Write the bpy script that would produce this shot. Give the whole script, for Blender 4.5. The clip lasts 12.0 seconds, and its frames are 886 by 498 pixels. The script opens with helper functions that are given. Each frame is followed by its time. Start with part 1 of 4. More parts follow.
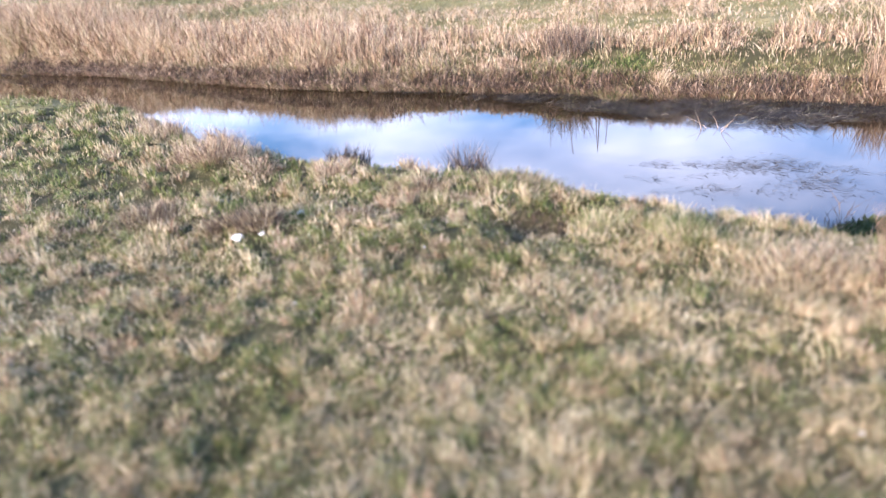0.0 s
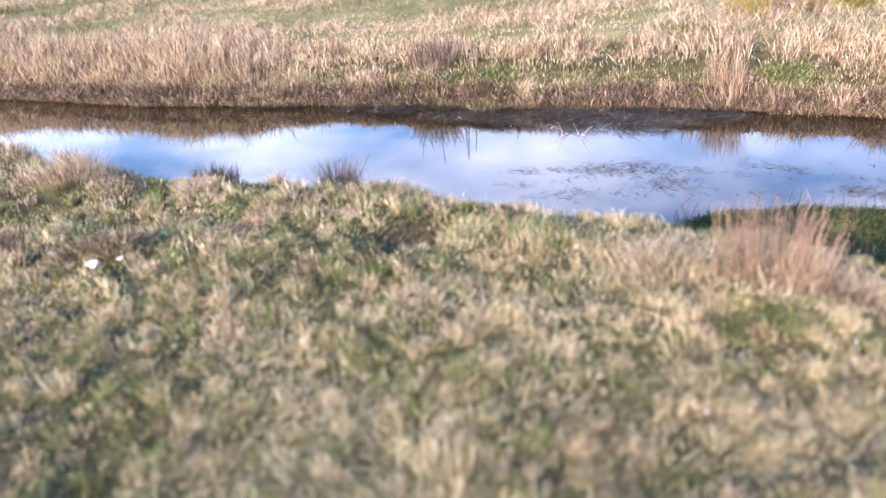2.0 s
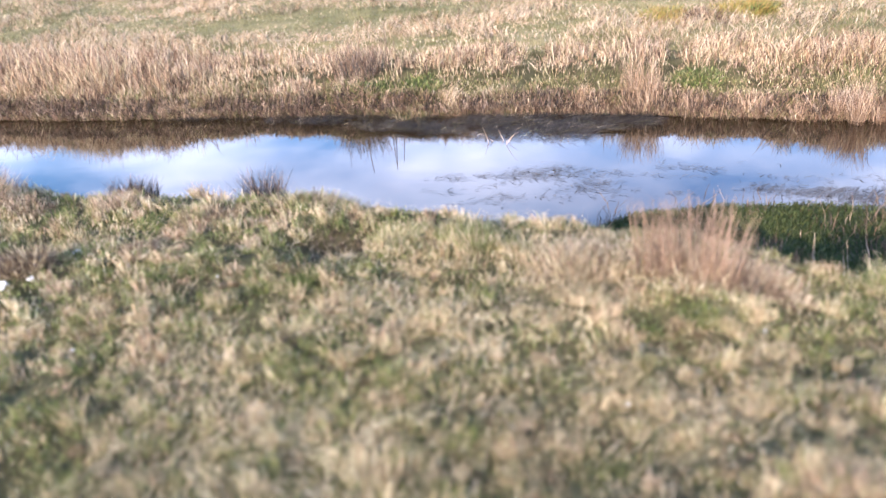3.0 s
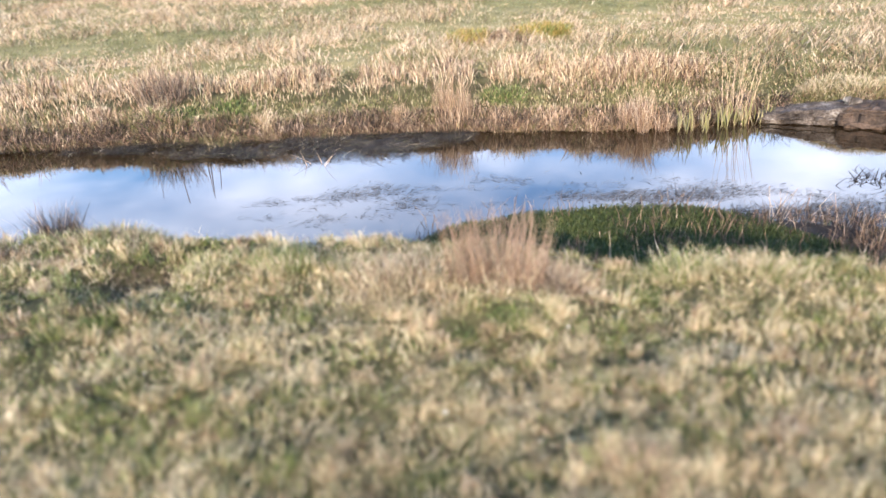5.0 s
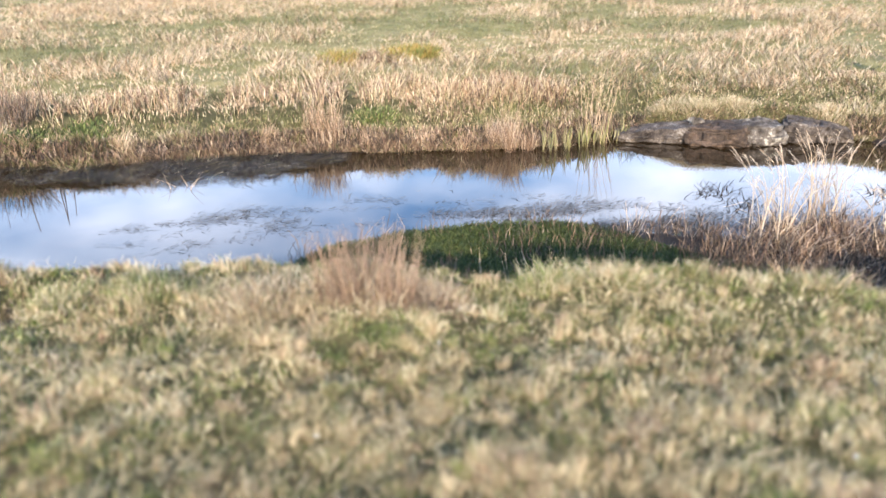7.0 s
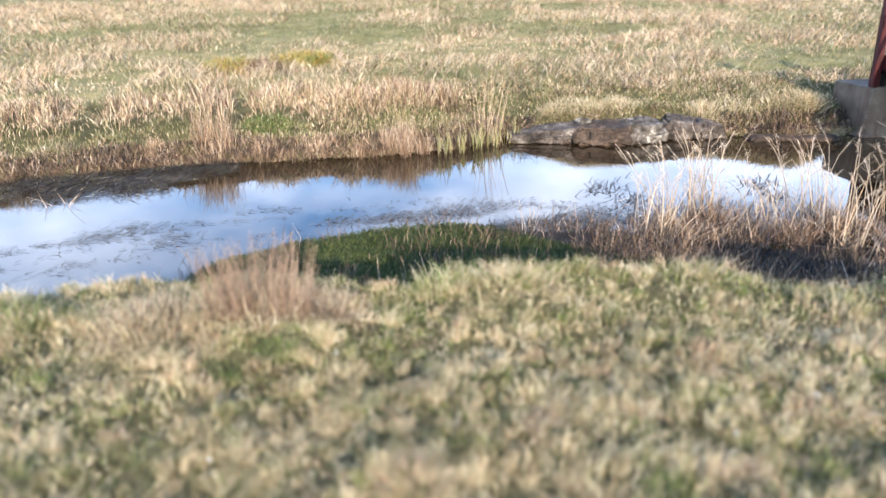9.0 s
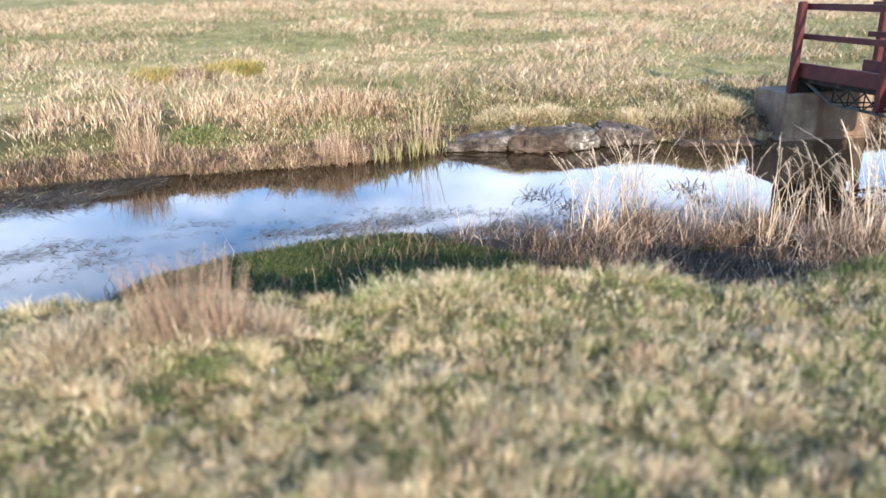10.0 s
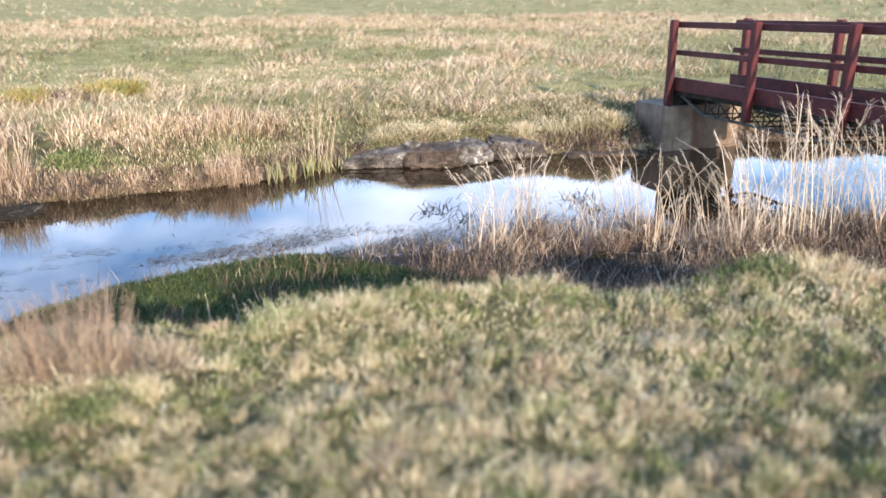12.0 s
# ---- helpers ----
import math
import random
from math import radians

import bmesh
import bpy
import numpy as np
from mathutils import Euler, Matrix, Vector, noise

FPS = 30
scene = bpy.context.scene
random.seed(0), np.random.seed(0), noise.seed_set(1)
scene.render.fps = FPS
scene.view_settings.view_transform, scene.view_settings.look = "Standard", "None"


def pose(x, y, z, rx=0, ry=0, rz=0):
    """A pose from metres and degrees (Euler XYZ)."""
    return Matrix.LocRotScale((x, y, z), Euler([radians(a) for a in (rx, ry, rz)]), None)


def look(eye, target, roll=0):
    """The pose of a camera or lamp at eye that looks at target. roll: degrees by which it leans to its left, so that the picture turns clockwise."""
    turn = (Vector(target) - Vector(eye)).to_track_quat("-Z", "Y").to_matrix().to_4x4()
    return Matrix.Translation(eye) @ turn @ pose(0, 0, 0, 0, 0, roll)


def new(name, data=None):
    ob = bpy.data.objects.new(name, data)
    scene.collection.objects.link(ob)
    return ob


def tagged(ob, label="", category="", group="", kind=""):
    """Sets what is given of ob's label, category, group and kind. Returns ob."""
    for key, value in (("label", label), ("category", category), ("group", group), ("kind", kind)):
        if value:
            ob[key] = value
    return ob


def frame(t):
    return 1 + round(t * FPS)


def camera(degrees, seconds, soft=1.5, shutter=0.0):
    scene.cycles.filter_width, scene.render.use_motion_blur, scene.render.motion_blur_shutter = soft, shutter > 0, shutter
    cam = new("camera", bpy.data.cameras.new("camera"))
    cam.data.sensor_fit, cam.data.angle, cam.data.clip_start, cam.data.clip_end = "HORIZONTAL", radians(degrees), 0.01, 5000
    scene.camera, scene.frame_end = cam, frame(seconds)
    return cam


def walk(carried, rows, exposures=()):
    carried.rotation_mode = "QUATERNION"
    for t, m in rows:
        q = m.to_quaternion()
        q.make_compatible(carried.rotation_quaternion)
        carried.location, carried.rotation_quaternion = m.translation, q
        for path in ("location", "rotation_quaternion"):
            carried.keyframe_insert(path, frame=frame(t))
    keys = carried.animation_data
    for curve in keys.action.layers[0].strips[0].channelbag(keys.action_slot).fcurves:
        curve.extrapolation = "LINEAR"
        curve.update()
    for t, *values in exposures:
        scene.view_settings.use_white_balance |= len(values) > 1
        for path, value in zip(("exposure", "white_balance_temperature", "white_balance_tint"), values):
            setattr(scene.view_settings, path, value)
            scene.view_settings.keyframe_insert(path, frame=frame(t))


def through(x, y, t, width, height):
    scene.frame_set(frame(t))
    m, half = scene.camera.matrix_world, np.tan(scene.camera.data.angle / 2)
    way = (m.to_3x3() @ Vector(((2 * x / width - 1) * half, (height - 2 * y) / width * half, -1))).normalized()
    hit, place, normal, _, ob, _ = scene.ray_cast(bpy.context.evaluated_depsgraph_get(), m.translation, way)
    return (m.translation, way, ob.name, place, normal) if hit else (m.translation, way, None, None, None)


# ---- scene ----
cam = camera(63.8, 12.0, soft=1.5)
cam.data.dof.use_dof, cam.data.dof.focus_distance, cam.data.dof.aperture_fstop = True, 7.9, 0.9
PATH = [
    (0, (0.001, -0.002, 2.201), (-0.079, 1.836, 1.416), -5.5),
    (0.5, (0.02, -0.01, 2.204), (0.013, 1.829, 1.418), -5.3),
    (1, (0.037, -0.016, 2.201), (0.112, 1.822, 1.417), -5.0),
    (1.5, (0.051, -0.019, 2.202), (0.212, 1.814, 1.419), -4.8),
    (2, (0.06, -0.026, 2.202), (0.31, 1.798, 1.42), -4.6),
    (2.5, (0.076, -0.036, 2.196), (0.414, 1.776, 1.42), -4.5),
    (4.5, (0.154, -0.073, 2.173), (0.919, 1.616, 1.422), -3.6),
    (5, (0.185, -0.076, 2.165), (1.058, 1.562, 1.421), -3.4),
    (5.5, (0.207, -0.088, 2.17), (1.177, 1.498, 1.433), -2.9),
    (6, (0.22, -0.101, 2.176), (1.27, 1.438, 1.447), -2.4),
    (6.5, (0.22, -0.105, 2.171), (1.334, 1.394, 1.454), -1.9),
    (7, (0.221, -0.106, 2.159), (1.386, 1.359, 1.454), -1.6),
    (9, (0.265, -0.125, 2.153), (1.63, 1.16, 1.455), -1.6),
    (9.5, (0.28, -0.119, 2.147), (1.703, 1.105, 1.457), -1.5),
    (10, (0.301, -0.105, 2.149), (1.782, 1.055, 1.469), -1.3),
    (10.5, (0.311, -0.098, 2.156), (1.841, 1.002, 1.487), -1.1),
    (11, (0.317, -0.096, 2.155), (1.889, 0.95, 1.496), -1.0),
    (11.5, (0.327, -0.094, 2.15), (1.938, 0.898, 1.5), -1.0),
    (12, (0.332, -0.102, 2.152), (1.978, 0.834, 1.508), -1.0),
]
walk(cam, [(t, look(eye, target, roll)) for t, eye, target, roll in PATH], [(0, 1.08, 6240, 26.0), (2.5, 1.05, 6290, 25.0), (4.5, 0.99, 6550, 18.0), (7.0, 0.97, 6550, 14.0), (9.0, 0.96, 6320, 13.0), (12.0, 0.98, 6270, 12.5)])

# ---- light ----
SUN_AZ, SUN_EL = 217.5, 17.5
to_sun = Vector((math.sin(radians(SUN_AZ)) * math.cos(radians(SUN_EL)), math.cos(radians(SUN_AZ)) * math.cos(radians(SUN_EL)), math.sin(radians(SUN_EL))))
sun = new("sun", bpy.data.lights.new("sun", "SUN"))
sun.data.energy, sun.data.angle, sun.data.color = 4.85, radians(0.6), (1.0, 0.86, 0.68)
sun.matrix_world = look(to_sun * 50, (0, 0, 0))


def build_world():
    """Clear low-sun sky with drifting fair-weather cloud."""
    world = bpy.data.worlds.new("sky")
    scene.world = world
    world.use_nodes = True
    tree = world.node_tree
    tree.nodes.clear()
    link = tree.links.new
    sky = tree.nodes.new("ShaderNodeTexSky")
    sky.sky_type, sky.sun_disc = "NISHITA", False
    sky.sun_elevation, sky.sun_rotation = radians(SUN_EL), radians(SUN_AZ)
    coord = tree.nodes.new("ShaderNodeTexCoord")
    stretch = tree.nodes.new("ShaderNodeMapping")
    stretch.inputs["Scale"].default_value = (1.0, 1.0, 3.0)
    stretch.inputs["Location"].default_value = (3.7, 1.2, 0.4)
    link(coord.outputs["Generated"], stretch.inputs["Vector"])
    cloud = tree.nodes.new("ShaderNodeTexNoise")
    cloud.inputs["Scale"].default_value, cloud.inputs["Detail"].default_value = 3.0, 5.0
    link(stretch.outputs["Vector"], cloud.inputs["Vector"])
    ramp = tree.nodes.new("ShaderNodeValToRGB")
    ramp.color_ramp.elements[0].position, ramp.color_ramp.elements[1].position = 0.40, 0.66
    split = tree.nodes.new("ShaderNodeSeparateXYZ")
    link(coord.outputs["Generated"], split.inputs["Vector"])
    lower = tree.nodes.new("ShaderNodeMath")
    lower.operation = "MULTIPLY_ADD"
    lower.inputs[1].default_value, lower.inputs[2].default_value = -0.42, 0.105
    link(split.outputs["Z"], lower.inputs[0])
    cover = tree.nodes.new("ShaderNodeMath")
    cover.operation = "ADD"
    link(cloud.outputs["Fac"], cover.inputs[0])
    link(lower.outputs[0], cover.inputs[1])
    link(cover.outputs[0], ramp.inputs["Fac"])
    mix = tree.nodes.new("ShaderNodeMix")
    mix.data_type = "RGBA"
    link(ramp.outputs["Color"], mix.inputs["Factor"])
    clear = tree.nodes.new("ShaderNodeMix")
    clear.data_type, clear.blend_type = "RGBA", "MULTIPLY"
    clear.inputs["Factor"].default_value = 1.0
    clear.inputs["B"].default_value = (2.7, 3.95, 5.3, 1.0)
    link(sky.outputs["Color"], clear.inputs["A"])
    link(clear.outputs["Result"], mix.inputs["A"])
    mix.inputs["B"].default_value = (39.5, 45.0, 55.0, 1.0)
    back = tree.nodes.new("ShaderNodeBackground")
    back.inputs["Strength"].default_value = 0.05
    link(mix.outputs["Result"], back.inputs["Color"])
    out = tree.nodes.new("ShaderNodeOutputWorld")
    link(back.outputs["Background"], out.inputs["Surface"])


build_world()


# ---- materials ----
def material(name):
    mat = bpy.data.materials.new(name)
    mat.use_nodes = True
    mat.node_tree.nodes.clear()
    return mat, mat.node_tree, mat.node_tree.links.new


def ramp_of(tree, colours):
    ramp = tree.nodes.new("ShaderNodeValToRGB").color_ramp
    while len(ramp.elements) < len(colours):
        ramp.elements.new(0.5)
    for n, (stop, colour) in enumerate(zip(ramp.elements, colours)):
        stop.position, stop.color = n / (len(colours) - 1), (*colour, 1.0)
    return tree.nodes[-1]


def leaf_material(name, colours, shine=0.06, through=0.16, patch=1.6):
    """Blades: every blade takes its own tint; slow patches shift the tint again."""
    mat, tree, link = material(name)
    geo = tree.nodes.new("ShaderNodeNewGeometry")
    ramp = ramp_of(tree, colours)
    place = tree.nodes.new("ShaderNodeTexNoise")
    place.inputs["Scale"].default_value, place.inputs["Detail"].default_value = patch, 3.0
    link(geo.outputs["Position"], place.inputs["Vector"])
    add = tree.nodes.new("ShaderNodeMath")
    add.operation = "MULTIPLY_ADD"
    add.inputs[1].default_value, add.inputs[2].default_value = 0.9, -0.45
    link(place.outputs["Fac"], add.inputs[0])
    total = tree.nodes.new("ShaderNodeMath")
    total.operation, total.use_clamp = "ADD", True
    link(geo.outputs["Random Per Island"], total.inputs[0])
    link(add.outputs[0], total.inputs[1])
    link(total.outputs[0], ramp.inputs["Fac"])
    diffuse = tree.nodes.new("ShaderNodeBsdfPrincipled")
    diffuse.inputs["Roughness"].default_value = 0.6
    diffuse.inputs["Specular IOR Level"].default_value = shine * 4
    trans = tree.nodes.new("ShaderNodeBsdfTranslucent")
    link(ramp.outputs["Color"], diffuse.inputs["Base Color"])
    link(ramp.outputs["Color"], trans.inputs["Color"])
    mix = tree.nodes.new("ShaderNodeMixShader")
    mix.inputs["Fac"].default_value = through
    link(diffuse.outputs[0], mix.inputs[1])
    link(trans.outputs[0], mix.inputs[2])
    out = tree.nodes.new("ShaderNodeOutputMaterial")
    link(mix.outputs[0], out.inputs["Surface"])
    return mat


def solid_material(name, colours, scale=6.0, rough=0.8, bump=0.4, fine=60.0, metal=0.0, spec=0.4, depth=0.01):
    """Mottled solid: broad stains and fine grain, with relief."""
    mat, tree, link = material(name)
    geo = tree.nodes.new("ShaderNodeNewGeometry")
    broad = tree.nodes.new("ShaderNodeTexNoise")
    broad.inputs["Scale"].default_value, broad.inputs["Detail"].default_value, broad.inputs["Roughness"].default_value = scale, 8.0, 0.65
    grain = tree.nodes.new("ShaderNodeTexNoise")
    grain.inputs["Scale"].default_value, grain.inputs["Detail"].default_value = fine, 4.0
    link(geo.outputs["Position"], broad.inputs["Vector"])
    link(geo.outputs["Position"], grain.inputs["Vector"])
    blend = tree.nodes.new("ShaderNodeMath")
    blend.operation = "MULTIPLY_ADD"
    blend.inputs[1].default_value = 0.3
    link(grain.outputs["Fac"], blend.inputs[0])
    link(broad.outputs["Fac"], blend.inputs[2])
    spread = tree.nodes.new("ShaderNodeMapRange")
    spread.inputs["From Min"].default_value, spread.inputs["From Max"].default_value = 0.42, 0.88
    link(blend.outputs[0], spread.inputs["Value"])
    ramp = ramp_of(tree, colours)
    link(spread.outputs["Result"], ramp.inputs["Fac"])
    relief = tree.nodes.new("ShaderNodeBump")
    relief.inputs["Strength"].default_value, relief.inputs["Distance"].default_value = bump, depth
    link(blend.outputs[0], relief.inputs["Height"])
    shade = tree.nodes.new("ShaderNodeBsdfPrincipled")
    shade.inputs["Roughness"].default_value, shade.inputs["Metallic"].default_value = rough, metal
    shade.inputs["Specular IOR Level"].default_value = spec
    link(ramp.outputs["Color"], shade.inputs["Base Color"])
    link(relief.outputs["Normal"], shade.inputs["Normal"])
    out = tree.nodes.new("ShaderNodeOutputMaterial")
    link(shade.outputs[0], out.inputs["Surface"])
    return mat


def concrete_material():
    """Grey-tan concrete with rust running down it."""
    mat = solid_material("stained_concrete", [(0.07, 0.046, 0.030), (0.155, 0.108, 0.072), (0.27, 0.205, 0.145)], scale=2.2, rough=0.9, bump=0.4, fine=70.0, depth=0.008)
    tree, link = mat.node_tree, mat.node_tree.links.new
    shade = next(n for n in tree.nodes if n.type == "BSDF_PRINCIPLED")
    plain = shade.inputs["Base Color"].links[0].from_socket
    geo = tree.nodes.new("ShaderNodeNewGeometry")
    stretch = tree.nodes.new("ShaderNodeMapping")
    stretch.inputs["Scale"].default_value = (5.0, 5.0, 0.8)
    link(geo.outputs["Position"], stretch.inputs["Vector"])
    run = tree.nodes.new("ShaderNodeTexNoise")
    run.inputs["Scale"].default_value, run.inputs["Detail"].default_value = 1.0, 5.0
    link(stretch.outputs["Vector"], run.inputs["Vector"])
    amount = tree.nodes.new("ShaderNodeMapRange")
    amount.inputs["From Min"].default_value, amount.inputs["From Max"].default_value, amount.inputs["To Max"].default_value = 0.45, 0.7, 0.85
    link(run.outputs["Fac"], amount.inputs["Value"])
    mix = tree.nodes.new("ShaderNodeMix")
    mix.data_type = "RGBA"
    mix.inputs["B"].default_value = (0.095, 0.045, 0.022, 1.0)
    link(amount.outputs["Result"], mix.inputs["Factor"])
    link(plain, mix.inputs["A"])
    link(mix.outputs["Result"], shade.inputs["Base Color"])
    return mat


def water_material():
    mat, tree, link = material("stream_water")
    geo = tree.nodes.new("ShaderNodeNewGeometry")
    wave = tree.nodes.new("ShaderNodeTexNoise")
    wave.inputs["Scale"].default_value, wave.inputs["Detail"].default_value = 3.0, 2.0
    link(geo.outputs["Position"], wave.inputs["Vector"])
    relief = tree.nodes.new("ShaderNodeBump")
    relief.inputs["Strength"].default_value, relief.inputs["Distance"].default_value = 0.05, 0.01
    link(wave.outputs["Fac"], relief.inputs["Height"])
    shade = tree.nodes.new("ShaderNodeBsdfPrincipled")
    shade.inputs["Base Color"].default_value = (0.032, 0.02, 0.0095, 1.0)
    shade.inputs["Roughness"].default_value = 0.02
    shade.inputs["IOR"].default_value = 1.42
    link(relief.outputs["Normal"], shade.inputs["Normal"])
    out = tree.nodes.new("ShaderNodeOutputMaterial")
    link(shade.outputs[0], out.inputs["Surface"])
    return mat


GREEN = leaf_material("green_blade", [(0.045, 0.062, 0.018), (0.102, 0.138, 0.037), (0.188, 0.228, 0.066), (0.31, 0.335, 0.122)])
OLIVE = leaf_material("olive_blade", [(0.065, 0.072, 0.026), (0.135, 0.14, 0.052), (0.21, 0.195, 0.08), (0.34, 0.29, 0.15)])
STRAW = leaf_material("straw_blade", [(0.19, 0.143, 0.078), (0.435, 0.352, 0.197), (0.645, 0.537, 0.322), (0.81, 0.703, 0.485)])
BROWN = leaf_material("brown_blade", [(0.03, 0.021, 0.015), (0.075, 0.05, 0.035), (0.15, 0.10, 0.066), (0.26, 0.19, 0.13)])
RUSSET = leaf_material("russet_stem", [(0.08, 0.045, 0.03), (0.20, 0.12, 0.078), (0.35, 0.23, 0.155), (0.53, 0.40, 0.29)])
RUSH = leaf_material("rust_rush", [(0.07, 0.041, 0.026), (0.18, 0.113, 0.075), (0.33, 0.222, 0.15), (0.53, 0.40, 0.285)])
TAN = leaf_material("tan_blade", [(0.24, 0.145, 0.085), (0.45, 0.30, 0.18), (0.62, 0.445, 0.285), (0.74, 0.60, 0.43)])
REED = leaf_material("reed_straw", [(0.27, 0.195, 0.132), (0.52, 0.41, 0.30), (0.77, 0.66, 0.52)], through=0.15)
MOSS = leaf_material("moss_blade", [(0.022, 0.034, 0.009), (0.048, 0.066, 0.018), (0.10, 0.115, 0.036)], through=0.08)
SHOOT = leaf_material("young_shoot", [(0.13, 0.14, 0.04), (0.22, 0.205, 0.08), (0.36, 0.30, 0.18)])
HAY = leaf_material("meadow_hay", [(0.26, 0.19, 0.12), (0.38, 0.292, 0.19), (0.51, 0.41, 0.28)], patch=0.5)
SWARD = leaf_material("meadow_sward", [(0.08, 0.086, 0.036), (0.15, 0.153, 0.068), (0.26, 0.245, 0.125)], patch=0.4)
GORSE = leaf_material("yellow_moss", [(0.26, 0.20, 0.062), (0.37, 0.285, 0.088), (0.31, 0.18, 0.075)], patch=2.5)
FRESH = leaf_material("fresh_leaf", [(0.032, 0.046, 0.014), (0.068, 0.089, 0.027), (0.13, 0.15, 0.055)])
# silted dead stems, also mixed in where shade is coloured in
SILT_SHADE = leaf_material("silted_shade_stem", [(0.012, 0.010, 0.008), (0.03, 0.024, 0.019), (0.085, 0.072, 0.058)], through=0.0)
WEED = leaf_material("water_weed", [(0.03, 0.027, 0.022), (0.07, 0.06, 0.05), (0.14, 0.125, 0.105)], through=0.0)
SOIL = solid_material("thatch_soil", [(0.035, 0.03, 0.014), (0.085, 0.077, 0.034), (0.15, 0.13, 0.065)], scale=4.0, rough=0.95, bump=0.8, fine=90.0, spec=0.1, depth=0.02)
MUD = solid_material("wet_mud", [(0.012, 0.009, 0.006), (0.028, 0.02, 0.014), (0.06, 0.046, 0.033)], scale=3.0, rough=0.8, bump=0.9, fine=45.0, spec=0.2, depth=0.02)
MOSSY = solid_material("moss_ground", [(0.02, 0.03, 0.009), (0.045, 0.065, 0.018), (0.075, 0.09, 0.03)], scale=4.0, rough=0.95, bump=0.9, fine=60.0, spec=0.1, depth=0.02)
FIELD = solid_material("field_sward", [(0.13, 0.12, 0.04), (0.25, 0.215, 0.088), (0.38, 0.30, 0.15)], scale=0.8, rough=0.95, bump=1.0, fine=22.0, spec=0.1, depth=0.12)
STONE = solid_material("grey_stone", [(0.010, 0.007, 0.005), (0.045, 0.034, 0.026), (0.115, 0.092, 0.073), (0.30, 0.265, 0.225)], scale=5.0, rough=0.85, bump=1.0, fine=40.0, depth=0.03)
SHALE = solid_material("brown_shale", [(0.014, 0.010, 0.007), (0.05, 0.034, 0.023), (0.15, 0.10, 0.07)], scale=9.0, rough=0.9, bump=1.0, fine=50.0, depth=0.03)
LICHEN = solid_material("lichened_stone", [(0.018, 0.014, 0.010), (0.055, 0.045, 0.036), (0.14, 0.12, 0.10), (0.58, 0.54, 0.44)], scale=6.0, rough=0.9, bump=1.0, fine=40.0, depth=0.03)
CONCRETE = concrete_material()
RED = solid_material("oxide_red_paint", [(0.024, 0.0045, 0.0045), (0.06, 0.0095, 0.009), (0.105, 0.02, 0.018)], scale=5.0, rough=0.6, bump=0.15, fine=120.0, spec=0.25)
STEEL = solid_material("dark_steel", [(0.01, 0.009, 0.008), (0.025, 0.022, 0.018), (0.07, 0.058, 0.045)], scale=8.0, rough=0.85, metal=0.05, spec=0.15)
GALV = solid_material("dull_galvanised_steel", [(0.025, 0.026, 0.022), (0.06, 0.062, 0.052), (0.11, 0.11, 0.092)], scale=8.0, rough=0.6, metal=0.3, spec=0.3)
PLANK = solid_material("weathered_plank", [(0.012, 0.010, 0.009), (0.03, 0.026, 0.022), (0.075, 0.066, 0.055)], scale=7.0, rough=0.9)
PAPER = solid_material("white_paper", [(0.62, 0.60, 0.58), (0.78, 0.77, 0.75), (0.85, 0.84, 0.82)], scale=30.0, rough=0.8, bump=0.2)
WATER = water_material()


# ---- mesh helpers ----
def mesh_of(name, verts, sizes, corners, mats, slots=None, smooth=False):
    """A mesh from arrays: corner counts of the faces, then all corners in a row."""
    mesh = bpy.data.meshes.new(name)
    sizes, corners = np.asarray(sizes, np.int32), np.asarray(corners, np.int32)
    mesh.vertices.add(len(verts))
    mesh.vertices.foreach_set("co", np.asarray(verts, np.float32).ravel())
    mesh.loops.add(len(corners))
    mesh.loops.foreach_set("vertex_index", corners)
    mesh.polygons.add(len(sizes))
    mesh.polygons.foreach_set("loop_start", np.r_[0, np.cumsum(sizes)[:-1]].astype(np.int32))
    mesh.polygons.foreach_set("loop_total", sizes)
    for mat in mats:
        mesh.materials.append(mat)
    if slots is not None:
        mesh.polygons.foreach_set("material_index", np.asarray(slots, np.int32))
    mesh.polygons.foreach_set("use_smooth", np.full(len(sizes), smooth))
    mesh.update(calc_edges=True)
    return mesh


def part(name, mesh, parent=None, label=""):
    ob = new(name, mesh)
    if parent is not None:
        ob.parent = parent
    return tagged(ob, label, kind="stuff" if name in ("foliage", "drift") else "")


def thing(name, x, y, z, label, category, group=""):
    ob = new(name)
    ob.location = (x, y, z)
    return tagged(ob, label, category, group)


def bm_mesh(bm, name, mat, smooth=False):
    mesh = bpy.data.meshes.new(name)
    bm.to_mesh(mesh)
    bm.free()
    mesh.materials.append(mat)
    if smooth:
        mesh.polygons.foreach_set("use_smooth", np.full(len(mesh.polygons), True))
    return mesh


def lattice(x, y, seed):
    """Smooth value noise, 0 to 1."""
    table = np.random.RandomState(seed).rand(256, 256)
    x, y = np.asarray(x, float), np.asarray(y, float)
    i, j = np.floor(x).astype(int), np.floor(y).astype(int)
    u, v = x - i, y - j
    u, v = u * u * (3 - 2 * u), v * v * (3 - 2 * v)
    a, b = table[i % 256, j % 256], table[(i + 1) % 256, j % 256]
    c, d = table[i % 256, (j + 1) % 256], table[(i + 1) % 256, (j + 1) % 256]
    return (a * (1 - u) + b * u) * (1 - v) + (c * (1 - u) + d * u) * v


def rough_noise(x, y, size, seed, octaves=3):
    total, weight = 0.0, 0.0
    for n in range(octaves):
        total = total + lattice(x / size * 2**n + 17.3 * n, y / size * 2**n + 5.1 * n, seed + n) * 0.55**n
        weight += 0.55**n
    return total / weight


def step(a, b, v):
    s = np.clip((v - a) / (b - a), 0, 1)
    return s * s * (3 - 2 * s)


